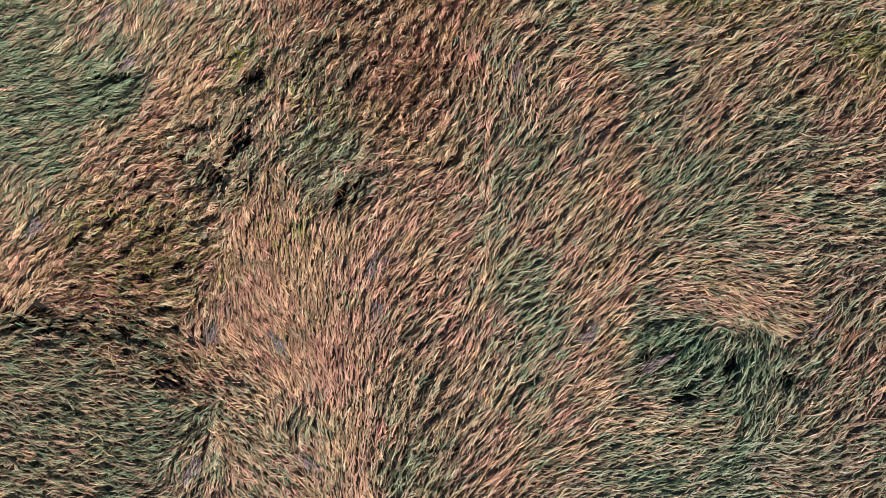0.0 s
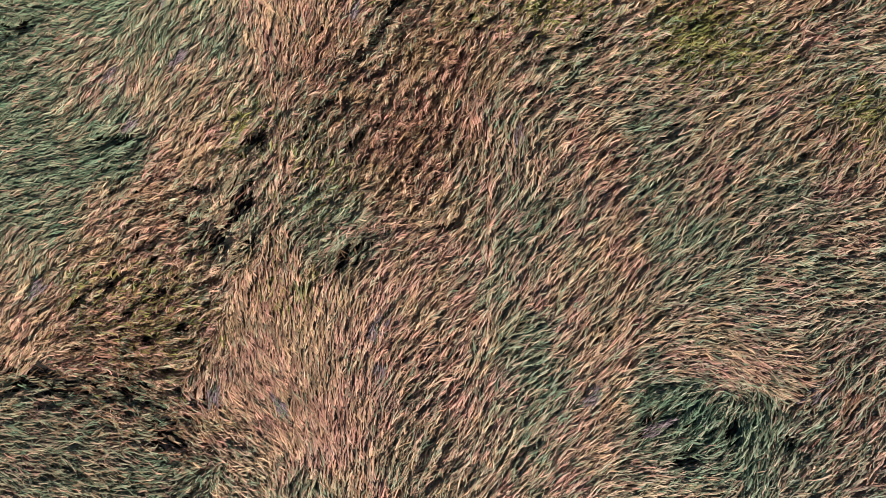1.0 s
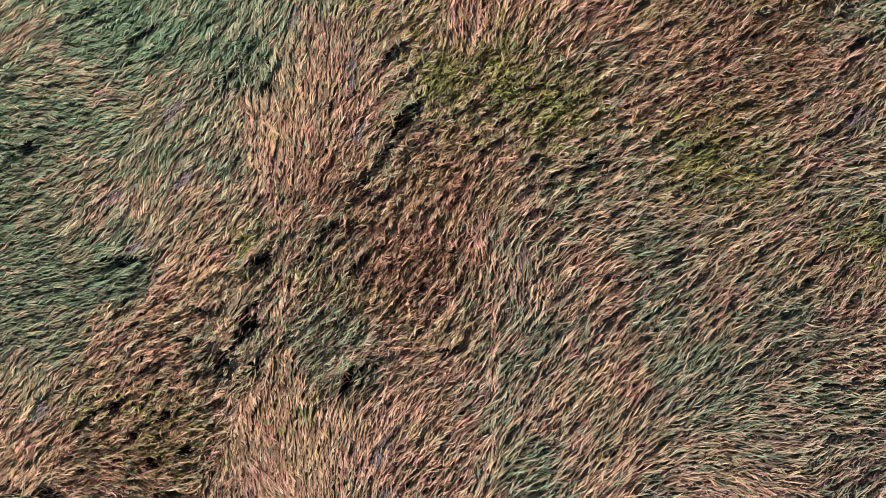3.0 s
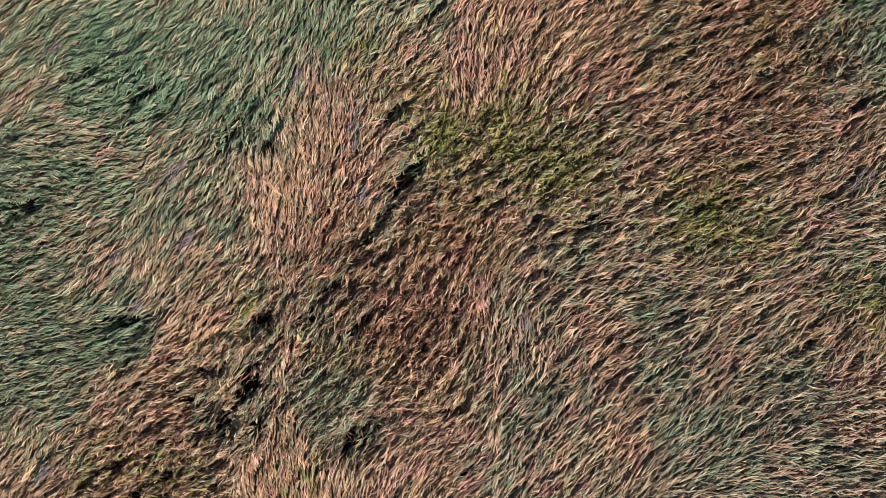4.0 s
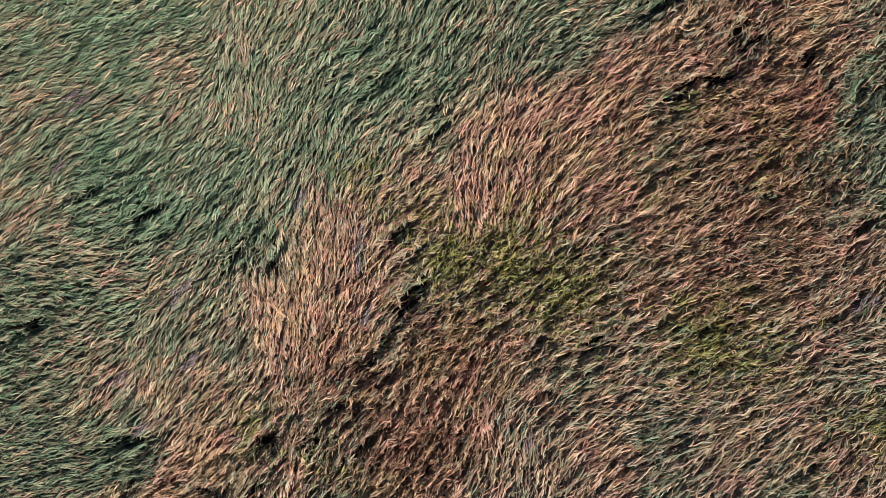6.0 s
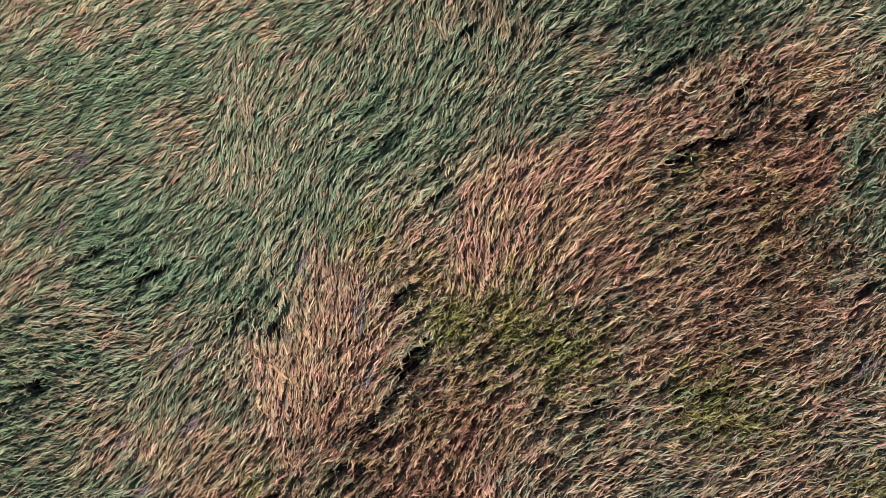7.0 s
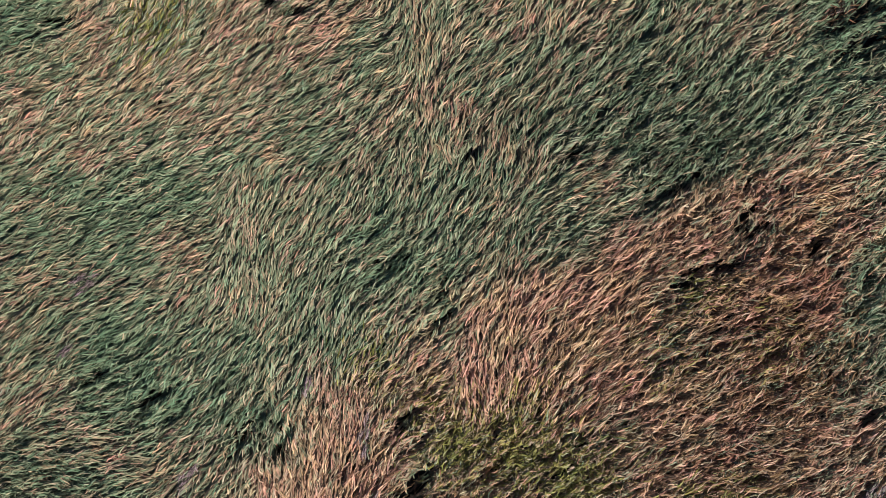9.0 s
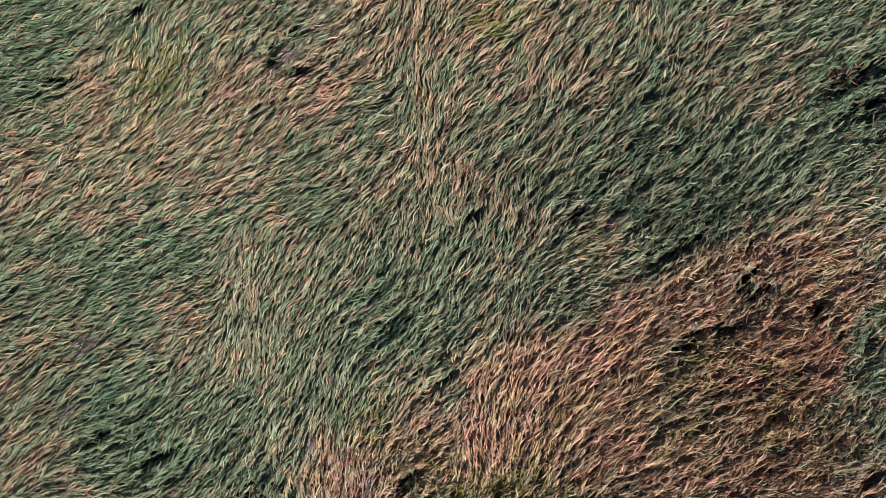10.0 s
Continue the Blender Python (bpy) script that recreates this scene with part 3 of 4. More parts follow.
def sunken(x, y):
    """How far the crop has sunk into the nearest hole, 0 to 1."""
    out = np.zeros(x.shape)
    for hx, hy, ln, wd, hd, dp in HOLLOWS:
        u = (x - hx) * math.cos(hd) + (y - hy) * math.sin(hd)
        v = -(x - hx) * math.sin(hd) + (y - hy) * math.cos(hd)
        out = np.maximum(out, dp * np.exp(-((u / (1.35 * ln)) ** 2 + (v / (1.9 * wd)) ** 2) ** 1.6))
    return out


# area brightness painted into stalk colour, summed over its places
def painted_tone(x, y):
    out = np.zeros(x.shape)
    for px, py, reach, amount in TONES:
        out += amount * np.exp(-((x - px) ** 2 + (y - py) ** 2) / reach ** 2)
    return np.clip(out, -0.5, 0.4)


def share_of(places, x, y):
    out = np.zeros(x.shape)
    for px, py, reach, share in places:
        out = np.maximum(out, share * np.exp(-((x - px) ** 2 + (y - py) ** 2) / reach ** 2))
    return out


# ---- the field as grids ----
WEST, EAST, SOUTH, NORTH = -5.25, 4.6, -2.9, 9.6      # the stretch that is built stalk by stalk
MARGIN = 0.7


class Grid:
    """Values on a square grid over the field, read between its knots."""

    def __init__(self, cell):
        self.cell, self.x0, self.y0 = cell, WEST - MARGIN, SOUTH - MARGIN
        self.nx, self.ny = int((EAST - WEST + 2 * MARGIN) / cell) + 2, int((NORTH - SOUTH + 2 * MARGIN) / cell) + 2
        self.x, self.y = np.meshgrid(self.x0 + cell * np.arange(self.nx), self.y0 + cell * np.arange(self.ny))

    def read(self, values, x, y):
        u = np.clip((x - self.x0) / self.cell, 0, self.nx - 1.001)
        v = np.clip((y - self.y0) / self.cell, 0, self.ny - 1.001)
        i, j = u.astype(np.int32), v.astype(np.int32)
        f, g = u - i, v - j
        at = j * self.nx + i
        flat = values.ravel()
        return (flat[at] * (1 - f) + flat[at + 1] * f) * (1 - g) + (flat[at + self.nx] * (1 - f) + flat[at + self.nx + 1] * f) * g


PLAN = Grid(0.03)
C2, S2, RIPE, CLUMP = crop_field(PLAN.x, PLAN.y)


def heading(x, y):
    """The way the stalks lie, in radians, from -33 to 147 degrees."""
    ang = 0.5 * np.arctan2(PLAN.read(S2, x, y), PLAN.read(C2, x, y))
    return np.where(ang < radians(-33), ang + math.pi, ang)


def blurred(a, times):
    for _ in range(times):
        a = (np.roll(a, 1, 0) + 2 * a + np.roll(a, -1, 0)) / 4
        a = (np.roll(a, 1, 1) + 2 * a + np.roll(a, -1, 1)) / 4
    return a


def combed(cell, soften, reach, waver):
    """Noise drawn out along the curving lie of the crop: mean 0, spread 1. Returns its grid and values."""
    grid = Grid(cell)
    raw = blurred(rng.normal(0, 1, grid.x.shape), soften)
    ang = heading(grid.x, grid.y) + waver * (smooth_noise(grid.x, grid.y, 0.22, 1) - 0.5)
    c2, s2 = np.cos(2 * ang), np.sin(2 * ang)
    out = raw.copy()
    step = 1.6 * cell
    for sense in (1, -1):
        x, y = grid.x.copy(), grid.y.copy()
        dx, dy = sense * np.cos(ang), sense * np.sin(ang)
        for k in range(int(reach / step)):
            x, y = x + step * dx, y + step * dy
            t = 0.5 * np.arctan2(grid.read(s2, x, y), grid.read(c2, x, y))
            nx, ny = np.cos(t), np.sin(t)
            flip = np.where(nx * dx + ny * dy < 0, -1.0, 1.0)
            dx, dy = nx * flip, ny * flip
            out += grid.read(raw, x, y) * (1 - k * step / reach)
    out -= out.mean()
    return grid, out / out.std()


FINE, FINE_H = combed(0.0085, 1, 0.07, 0.35)
WIDE, WIDE_H = combed(0.020, 2, 0.16, 0.6)
TEAR, TEAR_H = combed(0.013, 1, 0.09, 0.5)


def relief(x, y, clump):
    """Locks, humps and troughs of the flattened crop, in metres."""
    fine, wide = FINE.read(FINE_H, x, y), WIDE.read(WIDE_H, x, y)
    return (0.0055 + 0.0145 * clump) * np.minimum(fine, 1.4) + (0.001 + 0.027 * clump) * np.minimum(wide, 1.3)


def ragged(sink, streak):
    """Holes torn along the way the stalks lie, with wisps left standing across them."""
    return sink * np.clip(0.85 - 0.35 * streak, 0.15, 1.0)


# ---- stalks ----
def ribbons(px, py, pz, width, roll, shape):
    """Bent blades along the points px, py, pz (blade, place): two edges at each place, and the tip. Returns (blade, corner, 3)."""
    n, p = px.shape
    t = np.arctan2(np.gradient(py, axis=1), np.gradient(px, axis=1))
    hw = 0.5 * width[:, None] * np.array(shape)[None, :]
    co = np.empty((n, 2 * p - 1, 3))
    cr, sr = np.cos(roll)[:, None], np.sin(roll)[:, None]
    for k, side in ((0, -1), (1, 1)):
        co[:, k:2 * p - 2:2, 0] = (px - side * hw * np.sin(t) * cr)[:, :-1]
        co[:, k:2 * p - 2:2, 1] = (py + side * hw * np.cos(t) * cr)[:, :-1]
        co[:, k:2 * p - 2:2, 2] = (pz + side * hw * sr)[:, :-1]
    co[:, -1, 0], co[:, -1, 1], co[:, -1, 2] = px[:, -1], py[:, -1], pz[:, -1]
    co[:, :, 2] = np.maximum(co[:, :, 2], 0.004)
    return co


def short_blades(x, y, ang, length, height, bend, roll, width):
    """Loose three-point blades round x, y."""
    s = np.array([0.0, 0.5, 1.0])[None, :]
    turn = ang[:, None] + bend[:, None] * (s - 0.5) + 0.12 * rng.normal(0, 1, (len(x), 3))
    px = x[:, None] + (s - 0.5) * length[:, None] * np.cos(turn)
    py = y[:, None] + (s - 0.5) * length[:, None] * np.sin(turn)
    pz = height[:, None] + np.array([-0.016, 0.004, -0.010])[None, :] + 0.004 * rng.normal(0, 1, px.shape)
    return ribbons(px, py, pz, width, roll, (0.6, 1.0, 0.0))


def stalk_mesh(name, co, grow):
    """One mesh of many blades. grow: (blade, 3) ripeness, shade, warmth."""
    n, c = co.shape[:2]
    tris = [(k, k + 1, k + 2) if k % 2 == 0 else (k, k + 2, k + 1) for k in range(c - 2)]
    me = bpy.data.meshes.new(name)
    me.vertices.add(n * c)
    me.vertices.foreach_set("co", co.astype(np.float32).ravel())
    faces = (np.array(tris)[None] + c * np.arange(n)[:, None, None]).reshape(-1)
    me.loops.add(len(faces))
    me.loops.foreach_set("vertex_index", faces.astype(np.int32))
    me.polygons.add(len(faces) // 3)
    me.polygons.foreach_set("loop_start", np.arange(0, len(faces), 3, dtype=np.int32))
    me.update(calc_edges=True)
    col = np.empty((n, c, 4), dtype=np.float32)
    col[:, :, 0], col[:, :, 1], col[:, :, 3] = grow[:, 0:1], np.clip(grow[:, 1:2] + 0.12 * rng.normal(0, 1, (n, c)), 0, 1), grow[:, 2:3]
    col[:, :, 2] = (np.arange(c) / (c - 1))[None]
    at = me.attributes.new("grow", "FLOAT_COLOR", "POINT")
    at.data.foreach_set("color", col.ravel())
    return me


PLACES = 4
SAG = np.array([-0.022, 0.002, 0.004, -0.012])


def lodged_crop(spacing, per_lock):
    """Locks of long stalks that follow the lie of the crop. Returns the stalks' corners, their growth values and their middles."""
    gx, gy = np.meshgrid(np.arange(WEST, EAST, spacing), np.arange(SOUTH, NORTH, spacing))
    lx = gx.ravel() + rng.uniform(-0.6, 0.6, gx.size) * spacing
    ly = gy.ravel() + rng.uniform(-0.6, 0.6, gx.size) * spacing
    clump = PLAN.read(CLUMP, lx, ly)
    streak = FINE.read(FINE_H, lx, ly)
    sink = ragged(sunken(lx, ly), streak)
    torn = clump * np.clip(-1.0 - TEAR.read(TEAR_H, lx, ly), 0, 1.5)
    keep = (rng.random(lx.size) > 1.15 * sink) & (rng.random(lx.size) > 1.6 * torn) & (streak + 0.3 * rng.normal(0, 1, lx.size) > -2.8 + 1.3 * clump)
    lx, ly, clump, sink = (v[keep] for v in (lx, ly, clump, sink))
    n, k = lx.size, per_lock
    m = n * k
    rep = lambda v: np.repeat(v, k)
    cl = rep(clump)
    weeds = share_of(WEEDS, lx, ly)
    # the lock: its own turn, bow, height and colour
    turn = rng.normal(0, 1, n) * (0.16 + 0.20 * clump + 0.25 * weeds) + (0.12 + 0.35 * clump) * (smooth_noise(lx, ly, 0.25, 1) - 0.5)
    bow = rng.normal(0, 1, n) * (0.12 + 0.5 * clump)
    lift = (0.007 + 0.012 * clump) * rng.normal(0, 1, n)
    # stalks sunk in holes turn greener and darker: hole shade put into ripeness
    ripe = 0.03 + PLAN.read(RIPE, lx, ly) * (1 - 0.5 * sink) + rng.normal(0, 0.10, n) + 0.30 * (smooth_noise(lx, ly, 0.13, 3) - 0.5)
    # random tone per lock, plus the brightness painted in by area
    shade = 0.55 + 0.25 * rng.normal(0, 1, n) + 0.7 * painted_tone(lx, ly)
    warm = 0.5 + 0.9 * (smooth_noise(lx, ly, 0.2, 0) - 0.5) + rng.normal(0, 0.1, n)
    # the stalks in it
    side = rng.uniform(-1, 1, m)
    spread = rep(rng.uniform(0.010, 0.021, n))
    length = rng.uniform(0.09, 0.19, m) * (1.24 - 0.60 * cl) * (1 - 0.3 * rep(weeds))
    a0 = heading(rep(lx), rep(ly)) + rep(turn)
    along = rng.uniform(-0.5, 0.5, m) * 0.7 * length
    x = rep(lx) - np.sin(a0) * side * spread + np.cos(a0) * along
    y = rep(ly) + np.cos(a0) * side * spread + np.sin(a0) * along
    own = rep(turn) + rng.normal(0, 1, m) * (0.10 + 0.12 * cl) - 0.05 * side
    px, py = np.empty((m, PLACES)), np.empty((m, PLACES))
    mid = 1
    px[:, mid], py[:, mid] = x, y
    step = length / (PLACES - 1)
    base = heading(x, y)
    for sense, count in ((1, 2), (-1, 1)):
        cx, cy = x.copy(), y.copy()
        for i in range(1, count + 1):
            a = heading(cx, cy)
            a = np.where(np.cos(a - base) < 0, a + math.pi, a) + own + sense * i * 0.16 * rep(bow) + (0.03 + 0.08 * cl) * rng.normal(0, 1, m)
            cx, cy = cx + sense * step * np.cos(a), cy + sense * step * np.sin(a)
            px[:, mid + sense * i], py[:, mid + sense * i] = cx, cy
    # stalks gather on the ridges of their locks and leave dark gaps between
    e = 0.006
    for i in range(PLACES):
        for _ in range(2):
            rise = FINE.read(FINE_H, px[:, i] - e * np.sin(a0), py[:, i] + e * np.cos(a0)) - FINE.read(FINE_H, px[:, i] + e * np.sin(a0), py[:, i] - e * np.cos(a0))
            push = np.clip(0.0035 * rise, -0.0045, 0.0045)
            px[:, i] -= push * np.sin(a0)
            py[:, i] += push * np.cos(a0)
    x, y = px[:, mid], py[:, mid]
    h = np.stack([relief(px[:, i], py[:, i], cl) for i in range(PLACES)], 1)
    sk = sunken(x, y)[:, None]
    pz = 0.165 + h + rep(lift)[:, None] + SAG[None, :] * (length / 0.2)[:, None] + (0.005 + 0.007 * cl)[:, None] * rng.normal(0, 1, (m, 1)) - 0.010 * (side ** 2)[:, None] + 0.0025 * rng.normal(0, 1, (m, PLACES))
    pz = np.maximum(pz * (1 - 0.8 * sk * rep(0.3 + 0.7 * rng.random(n))[:, None]), 0.015)
    e = 0.02
    left = (relief(x - e * np.sin(a0), y + e * np.cos(a0), cl) - h[:, mid]) / e
    roll = 0.6 * np.arctan(np.clip(left, -0.9, 0.9)) + rng.normal(0, 1, m) * (0.28 + 0.12 * cl)
    co = ribbons(px, py, pz, rng.uniform(0.0076, 0.0124, m), roll, (0.7, 1.0, 0.95, 0.0))
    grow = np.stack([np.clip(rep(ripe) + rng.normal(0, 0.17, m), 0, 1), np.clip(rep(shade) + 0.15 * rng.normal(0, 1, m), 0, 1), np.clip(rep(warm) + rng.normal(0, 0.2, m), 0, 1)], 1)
    return co, grow, np.stack([x, y], 1)


# ---- ground: one sheet to the horizon ----
def ground_sheet():
    bm = bmesh.new()
    ticks = [-900, -120, -30] + [-12 + 0.75 * i for i in range(33)] + [30, 120, 900]
    rows = [[bm.verts.new((u, v + 3, -0.004 + 0.012 * noise.noise((u * 1.3, v * 1.3, 0)))) for u in ticks] for v in ticks]
    for j in range(len(ticks) - 1):
        for i in range(len(ticks) - 1):
            bm.faces.new((rows[j][i], rows[j][i + 1], rows[j + 1][i + 1], rows[j + 1][i]))
    me = bpy.data.meshes.new("ground")
    bm.to_mesh(me)
    bm.free()
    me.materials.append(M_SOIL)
    return tagged(new("ground", me), "dark brown field soil under the flattened crop", "ground", kind="structure")


def far_field():
    """The rest of the crop, to the horizon, as one sheet at the height of the flattened stalks."""
    bm = bmesh.new()
    rings = []
    for half, z, narrow in ((6.5, 0.02, 0.73), (6.8, 0.09, 0.75), (14.0, 0.12, 1.0), (40, 0.14, 1.0), (150, 0.14, 1.0), (900, 0.14, 1.0)):
        ring = []
        for k in range(64):
            a = 2 * math.pi * k / 64
            s = half / max(abs(math.cos(a)), abs(math.sin(a)))
            ring.append(bm.verts.new((narrow * s * math.cos(a) - 0.45, s * math.sin(a) + 3.4, z + 0.02 * (k % 3 - 1) * (z > 0.05))))
        rings.append(ring)
    for r0, r1 in zip(rings, rings[1:]):
        for k in range(64):
            bm.faces.new((r0[k], r1[k], r1[(k + 1) % 64], r0[(k + 1) % 64]))
    me = bpy.data.meshes.new("field")
    bm.to_mesh(me)
    bm.free()
    me.materials.append(M_FIELD)
    return tagged(new("field", me), "far flattened cereal field in green and straw", "field", kind="structure")


def thatch():
    """Dead straw lying thin on the soil."""
    n = 26000
    x, y = rng.uniform(WEST, EAST, n), rng.uniform(SOUTH, NORTH, n)
    co = short_blades(x, y, heading(x, y) + rng.normal(0, 0.5, n), rng.uniform(0.10, 0.24, n), rng.uniform(0.035, 0.075, n), rng.normal(0, 0.3, n), rng.normal(0, 0.5, n), rng.uniform(0.009, 0.016, n))
    me = stalk_mesh("thatch", co, np.stack([rng.uniform(0.2, 0.7, n), rng.uniform(0, 0.7, n), rng.random(n)], 1))
    me.materials.append(M_BROWN)
    return tagged(new("thatch", me), "thin dead brown straw litter on the soil", "straw litter", kind="stuff")


def outer_crop():
    """The same lodged crop all round, beyond what is seen from above."""
    n = 70000
    x, y = rng.uniform(-15, 14, n), rng.uniform(-12, 19, n)
    out = (x < WEST + 0.1) | (x > EAST - 0.1) | (y < SOUTH + 0.1) | (y > NORTH - 0.1)
    x, y = x[out], y[out]
    n = len(x)
    ang = 0.6 + 1.6 * (smooth_noise(x, y, 1.6, 0) - 0.5) + rng.normal(0, 0.25, n)
    ripe = 0.1 + 0.9 * smooth_noise(x, y, 1.9, 1)
    co = short_blades(x, y, ang, rng.uniform(0.25, 0.5, n), 0.16 + 0.02 * rng.normal(0, 1, n), rng.normal(0, 0.3, n), rng.normal(0, 0.4, n), rng.uniform(0.03, 0.05, n))
    me = stalk_mesh("outer_crop", co, np.stack([np.clip(ripe + rng.normal(0, 0.12, n), 0, 1), np.clip(0.5 + 0.2 * rng.normal(0, 1, n), 0, 1), rng.random(n)], 1))
    me.materials.append(M_CROP)
    return tagged(new("outer_crop", me), "lodged half-ripe cereal crop of the surrounding field", "crop", kind="stuff")


def crop_mat():
    """The matted lower leaves and stalks that close the crop from below."""
    n = 105000
    x, y = rng.uniform(WEST, EAST, n), rng.uniform(SOUTH, NORTH, n)
    clump = PLAN.read(CLUMP, x, y)
    streak = FINE.read(FINE_H, x, y)
    torn = clump * np.clip(-1.1 - TEAR.read(TEAR_H, x, y), 0, 1.5)
    keep = (rng.random(n) > 1.5 * ragged(sunken(x, y), streak)) & (rng.random(n) > 2.0 * torn) & (streak > -2.4 + 1.4 * clump)
    x, y, clump = x[keep], y[keep], clump[keep]
    n = len(x)
    h = np.maximum((0.137 - 0.045 * clump + 0.8 * relief(x, y, clump)) * (1 - 0.8 * sunken(x, y)) + 0.008 * rng.normal(0, 1, n), 0.02)
    co = short_blades(x, y, heading(x, y) + rng.normal(0, 0.15, n), rng.uniform(0.14, 0.26, n), h, rng.normal(0, 0.3, n), rng.normal(0, 0.3, n), rng.uniform(0.020, 0.034, n))
    brown = share_of(BROWN, x, y)
    grow = np.stack([np.clip(0.95 * PLAN.read(RIPE, x, y) + 0.15 * brown + rng.normal(0, 0.10, n), 0, 1), np.clip(0.46 - 0.2 * brown + 0.15 * rng.normal(0, 1, n), 0, 1), rng.random(n)], 1)
    me = stalk_mesh("crop_mat", co, grow)
    me.materials.append(M_CROP)
    return tagged(new("crop_mat", me), "matted lower leaves and stalks beneath the lodged ears", "crop", kind="stuff")


ground_sheet()
far_field()
thatch()
outer_crop()
crop_mat()
CO, GROW, AT = lodged_crop(0.0365, 5)
is_weed = rng.random(len(CO)) < share_of(WEEDS, AT[:, 0], AT[:, 1])
is_green = ~is_weed & (GROW[:, 0] < 0.42)
is_brown = ~is_weed & ~is_green & (rng.random(len(CO)) < share_of(BROWN, AT[:, 0], AT[:, 1]))
is_straw = ~is_weed & ~is_green & ~is_brown


SWATHES = []


def swathe(name, label, *places):
    """A stretch of crop with a look of its own: a name, what it is, and places of (x, y, reach)."""
    SWATHES.append((name, label, places))


swathe("straw_fan", "pale ripe straw stalks fanned out flat over darker crop", (-1.75, 0.25, .5), (-1.7, -.3, .7), (-1.55, -.9, .6), (-1.2, -1.7, .35), (-1.2, -2.4, .35))
swathe("straw_sheaf", "upright-combed sheaf of pale pinkish straw beside green crop", (-1.75, 3.9, .5), (-1.75, 3.35, .5), (-1.5, 4.4, .35))
swathe("green_hollow", "sunken patch of dark green leaves among pale straw", (2.05, -.62, .4), (2.5, -.85, .5), (3.05, -.95, .4))
swathe("ripe_wedge", "broad wedge of orange-brown ripe stalks combed one way", (.5, 4.9, .5), (1.2, 5.1, .6), (1.9, 5.0, .8), (2.8, 5.2, .9), (3.5, 5.0, .8), (2.2, 5.8, .5), (2.9, 6.1, .5), (2.6, 4.3, .8), (3.5, 4.1, .7), (1.6, 4.3, .5))
swathe("brown_tangle", "tangled knot of red-brown stalks with dark gaps", (-.6, 2.1, .7), (-.4, 2.8, .6))
swathe("brown_tangle", "ragged olive-brown matted stalks torn open to dark soil", (-3.5, .2, .7), (-3.9, -.3, .6), (-3.0, -.3, .5))
swathe("dark_green_swathe", "dark blue-green unripe stalks lodged in one thick swathe", (1.2, 7.1, .5), (1.9, 7.1, .7), (2.5, 7.3, .6), (3.1, 7.6, .6), (3.7, 8.2, .5))


def stalk_stuff(name, pick, mat, label, category):
    me = stalk_mesh(name, CO[pick], GROW[pick])
    me.materials.append(mat)
    return tagged(new(name, me), label, category, kind="stuff")


def mixed_swathes():
    """Each swathe holds its own green, straw and browned stalks. Returns the stalks that belong to one."""
    taken = np.zeros(len(CO), dtype=bool)
    wave = 0.75 + 0.5 * smooth_noise(AT[:, 0], AT[:, 1], 0.18, 2)
    for name, label, places in SWATHES:
        inside = np.zeros(len(CO), dtype=bool)
        for x, y, reach in places:
            inside |= np.hypot(AT[:, 0] - x, AT[:, 1] - y) < reach * wave
        pick = inside & ~taken & ~is_weed
        taken |= pick
        me = stalk_mesh(name, CO[pick], GROW[pick])
        me.materials.append(M_CROP)
        me.materials.append(M_BROWN)
        me.polygons.foreach_set("material_index", np.repeat(is_brown[pick].astype(np.int32), CO.shape[1] - 2))
        tagged(new(name, me), label, "crop", kind="stuff")
    return taken


in_swathe = mixed_swathes()
is_straw, is_green, is_brown = is_straw & ~in_swathe, is_green & ~in_swathe, is_brown & ~in_swathe
stalk_stuff("straw_crop", is_straw, M_CROP, "ripe straw-coloured cereal stalks lodged flat in swirling swathes", "crop")
stalk_stuff("green_crop", is_green, M_CROP, "unripe green cereal stalks lodged flat in combed patches", "crop")


def part(name, me, mat, parent, label="", kind=""):
    me.materials.append(mat)
    ob = new(name, me)
    ob.parent = parent
    return tagged(ob, label, kind=kind)


def weed_patches():
    """Each stand of weeds is a thing of its own; the stray blades between them stay loose."""
    stands = []
    for x, y, reach, share in WEEDS:
        if share >= 0.55:
            near = next((st for st in stands if any(math.hypot(x - a, y - b) < 0.85 for a, b, _ in st)), None)
            if near is None:
                stands.append([(x, y, reach)])
            else:
                near.append((x, y, reach))
    left = is_weed.copy()
    at = AT
    for stand in stands:
        inside = np.zeros(len(CO), dtype=bool)
        for x, y, reach in stand:
            inside |= (at[:, 0] - x) ** 2 + (at[:, 1] - y) ** 2 < (1.25 * reach) ** 2
        pick = left & inside
        left &= ~inside
        cx, cy = sum(q[0] for q in stand) / len(stand), sum(q[1] for q in stand) / len(stand)
        size = "wide" if len(stand) > 2 else "small"
        base = tagged(new("weed_patch"), size + " patch of yellow-green weeds grown up through flattened straw", "weeds", "weed patches")
        base.location = (cx, cy, 0)
        blades, grows, spots = CO[pick] - np.array([cx, cy, 0.0]), GROW[pick], at[pick]
        hearts = spots[rng.choice(len(spots), max(4, len(spots) // 120), replace=False)]
        nearest = np.argmin(((spots[:, None, :] - hearts[None]) ** 2).sum(2), 1)
        for k in range(len(hearts)):
            part("weed_clump", stalk_mesh("weed_clump", blades[nearest == k], grows[nearest == k]), M_WEED, base, kind="stuff")
    stalk_stuff("weed_growth", left, M_WEED, "stray yellow-green weed blades grown up through flattened crop", "weeds")


weed_patches()
stalk_stuff("browned_crop", is_brown, M_BROWN, "weathered red-brown cereal stalks lying matted and tangled", "crop")


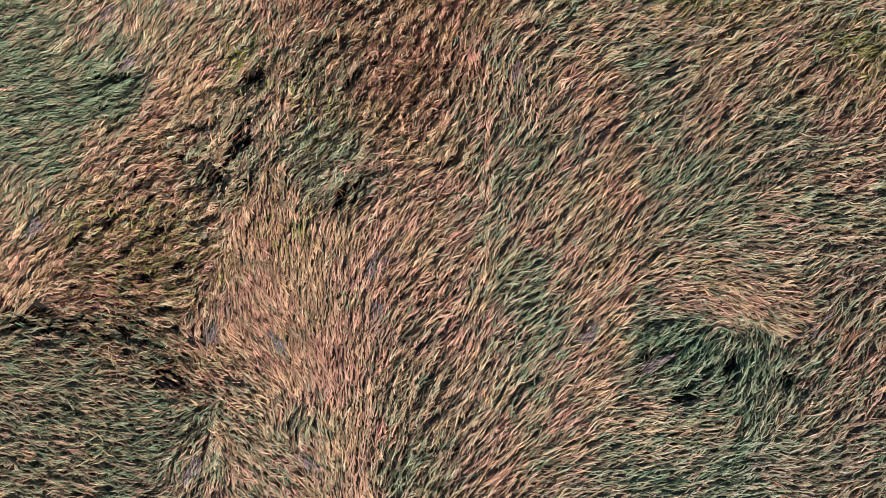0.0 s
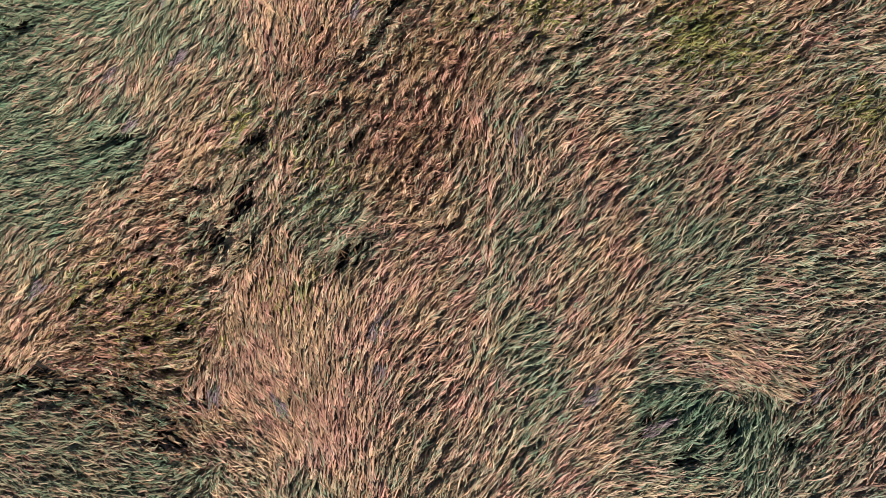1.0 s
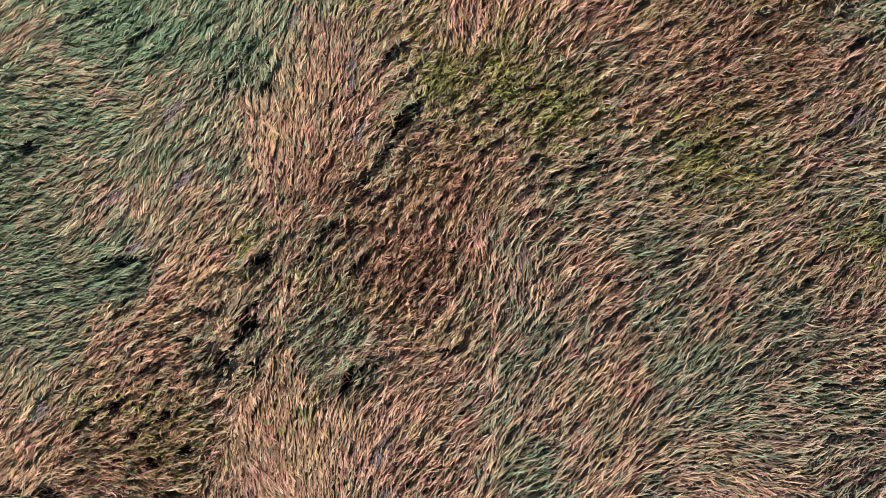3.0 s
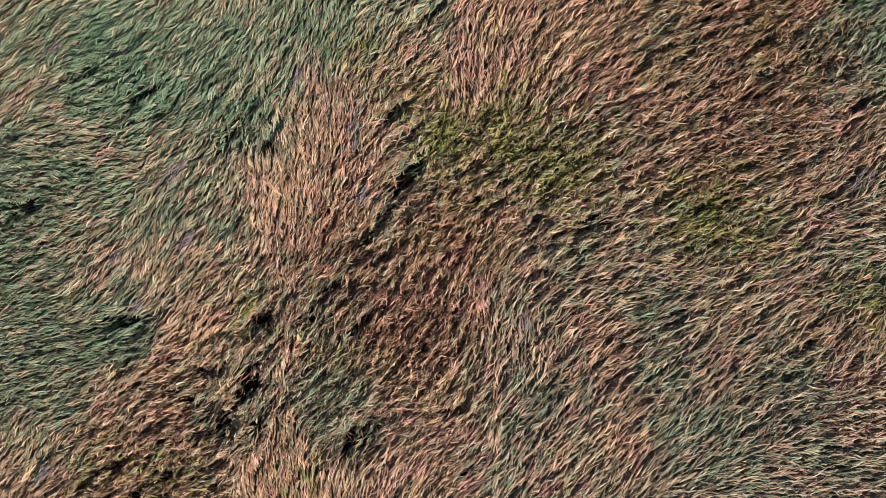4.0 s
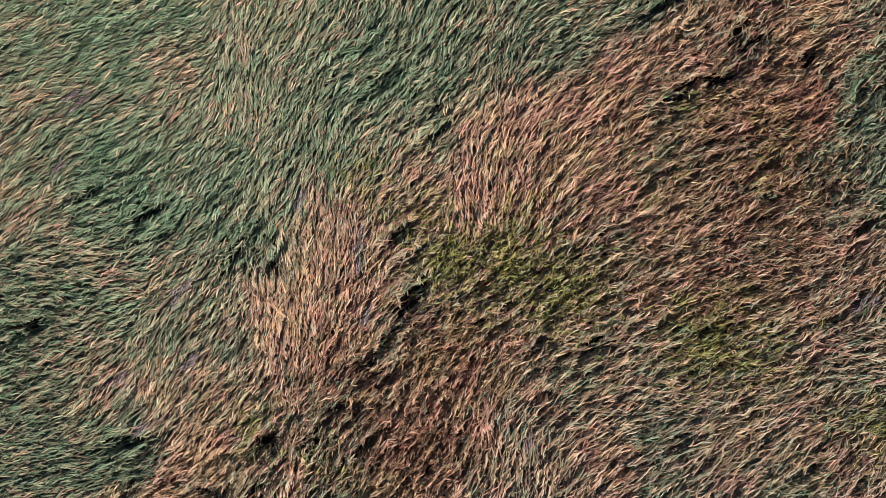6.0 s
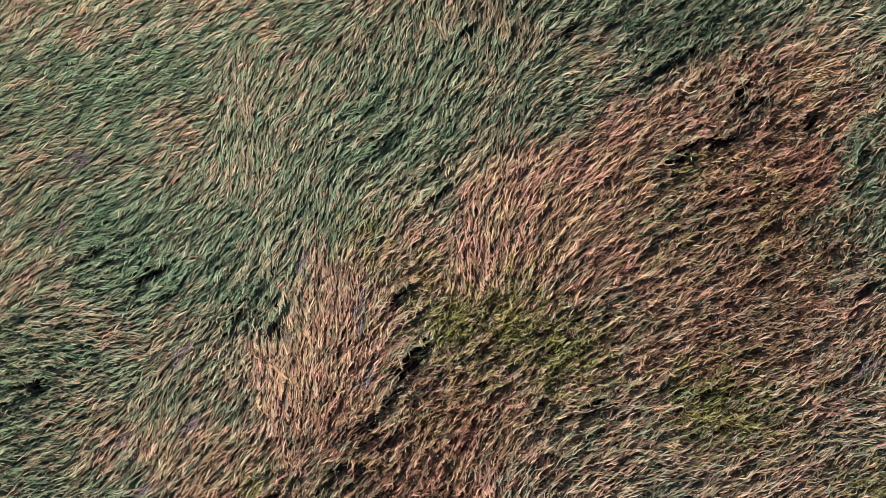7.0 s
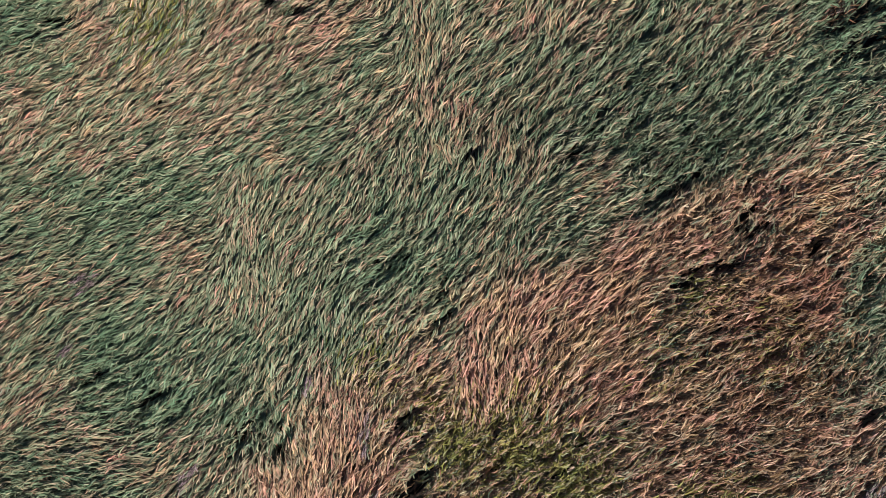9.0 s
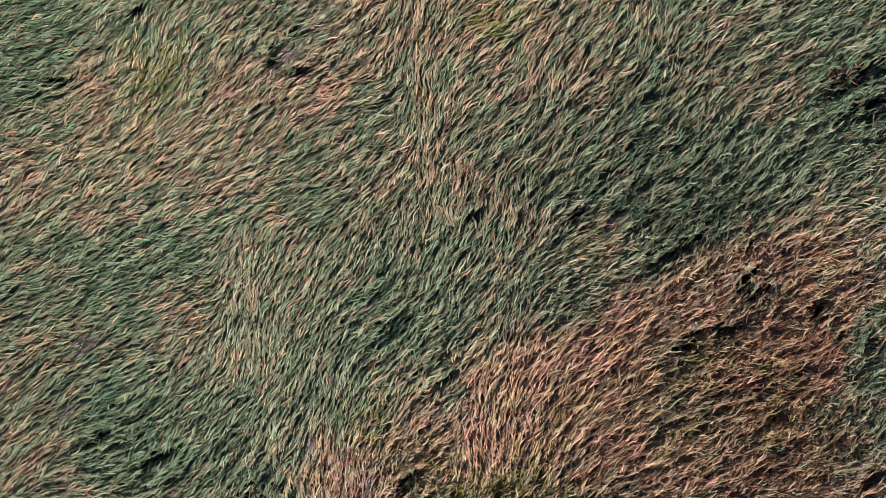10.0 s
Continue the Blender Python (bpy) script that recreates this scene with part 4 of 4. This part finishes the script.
# ---- tufts of purple-flowering grass ----
def purple_tuft(x, y, size):
    """A tuft of bent grass with purple seed heads, lying with the crop."""
    base = tagged(new("purple_grass_tuft"), "tuft of purple-grey flowering grass bent over in the crop", "grass", "purple grass tufts")
    base.location = (x, y, 0)
    ang = float(heading(np.array([x]), np.array([y]))[0])
    for name, n, low, high, wide, mat, times in (("foliage", 60, 0.13, 0.20, 0.009, M_CROP, 1), ("seed_head", 16, 0.165, 0.205, 0.008, M_PURPLE, 7)):
        for _ in range(times):
            ou, ov, tight = (0, 0, 1.0) if times == 1 else (rng.normal(0, 0.42 * size), rng.normal(0, 0.2 * size), 0.35)
            u, v = ou + tight * rng.normal(0, 0.42 * size, n), ov + tight * rng.normal(0, 0.20 * size, n)
            px, py = u * math.cos(ang) - v * math.sin(ang), u * math.sin(ang) + v * math.cos(ang)
            co = short_blades(px, py, ang + rng.normal(0, 0.3, n), rng.uniform(0.07, 0.14, n), rng.uniform(low, high, n), rng.normal(0, 0.3, n), rng.normal(0, 0.6, n), wide * rng.uniform(0.7, 1.2, n))
            part(name, stalk_mesh(name, co, rng.random((n, 3)) * (0.4, 1, 1)), mat, base, "mauve flowering seed head" if times > 1 else "")


purple_tuft(0.55, 2.03, .16)
purple_tuft(-0.92, 0.07, .17)
purple_tuft(-0.86, -0.39, .13)
purple_tuft(-2.78, -2.00, .2)
purple_tuft(-1.91, -0.74, .14)
purple_tuft(-3.73, 2.65, .14)
purple_tuft(-3.49, 2.17, .12)
purple_tuft(-4.47, 0.47, .15)
purple_tuft(-1.59, -1.95, .13)
purple_tuft(1.29, -0.62, .17)
purple_tuft(1.94, -0.92, .18)
purple_tuft(-2.59, -0.64, .15)
purple_tuft(3.53, -0.60, .15)
purple_tuft(-3.11, 3.61, .18)
purple_tuft(-1.22, 4.04, .18)
purple_tuft(-4.40, 4.91, .14)
purple_tuft(4.00, 3.48, .18)
purple_tuft(-1.84, 4.56, .12)
purple_tuft(-4.28, 5.62, .16)
purple_tuft(-2.06, 8.72, .15)
purple_tuft(-2.95, 2.89, .14)
purple_tuft(-1.15, 3.35, .12)
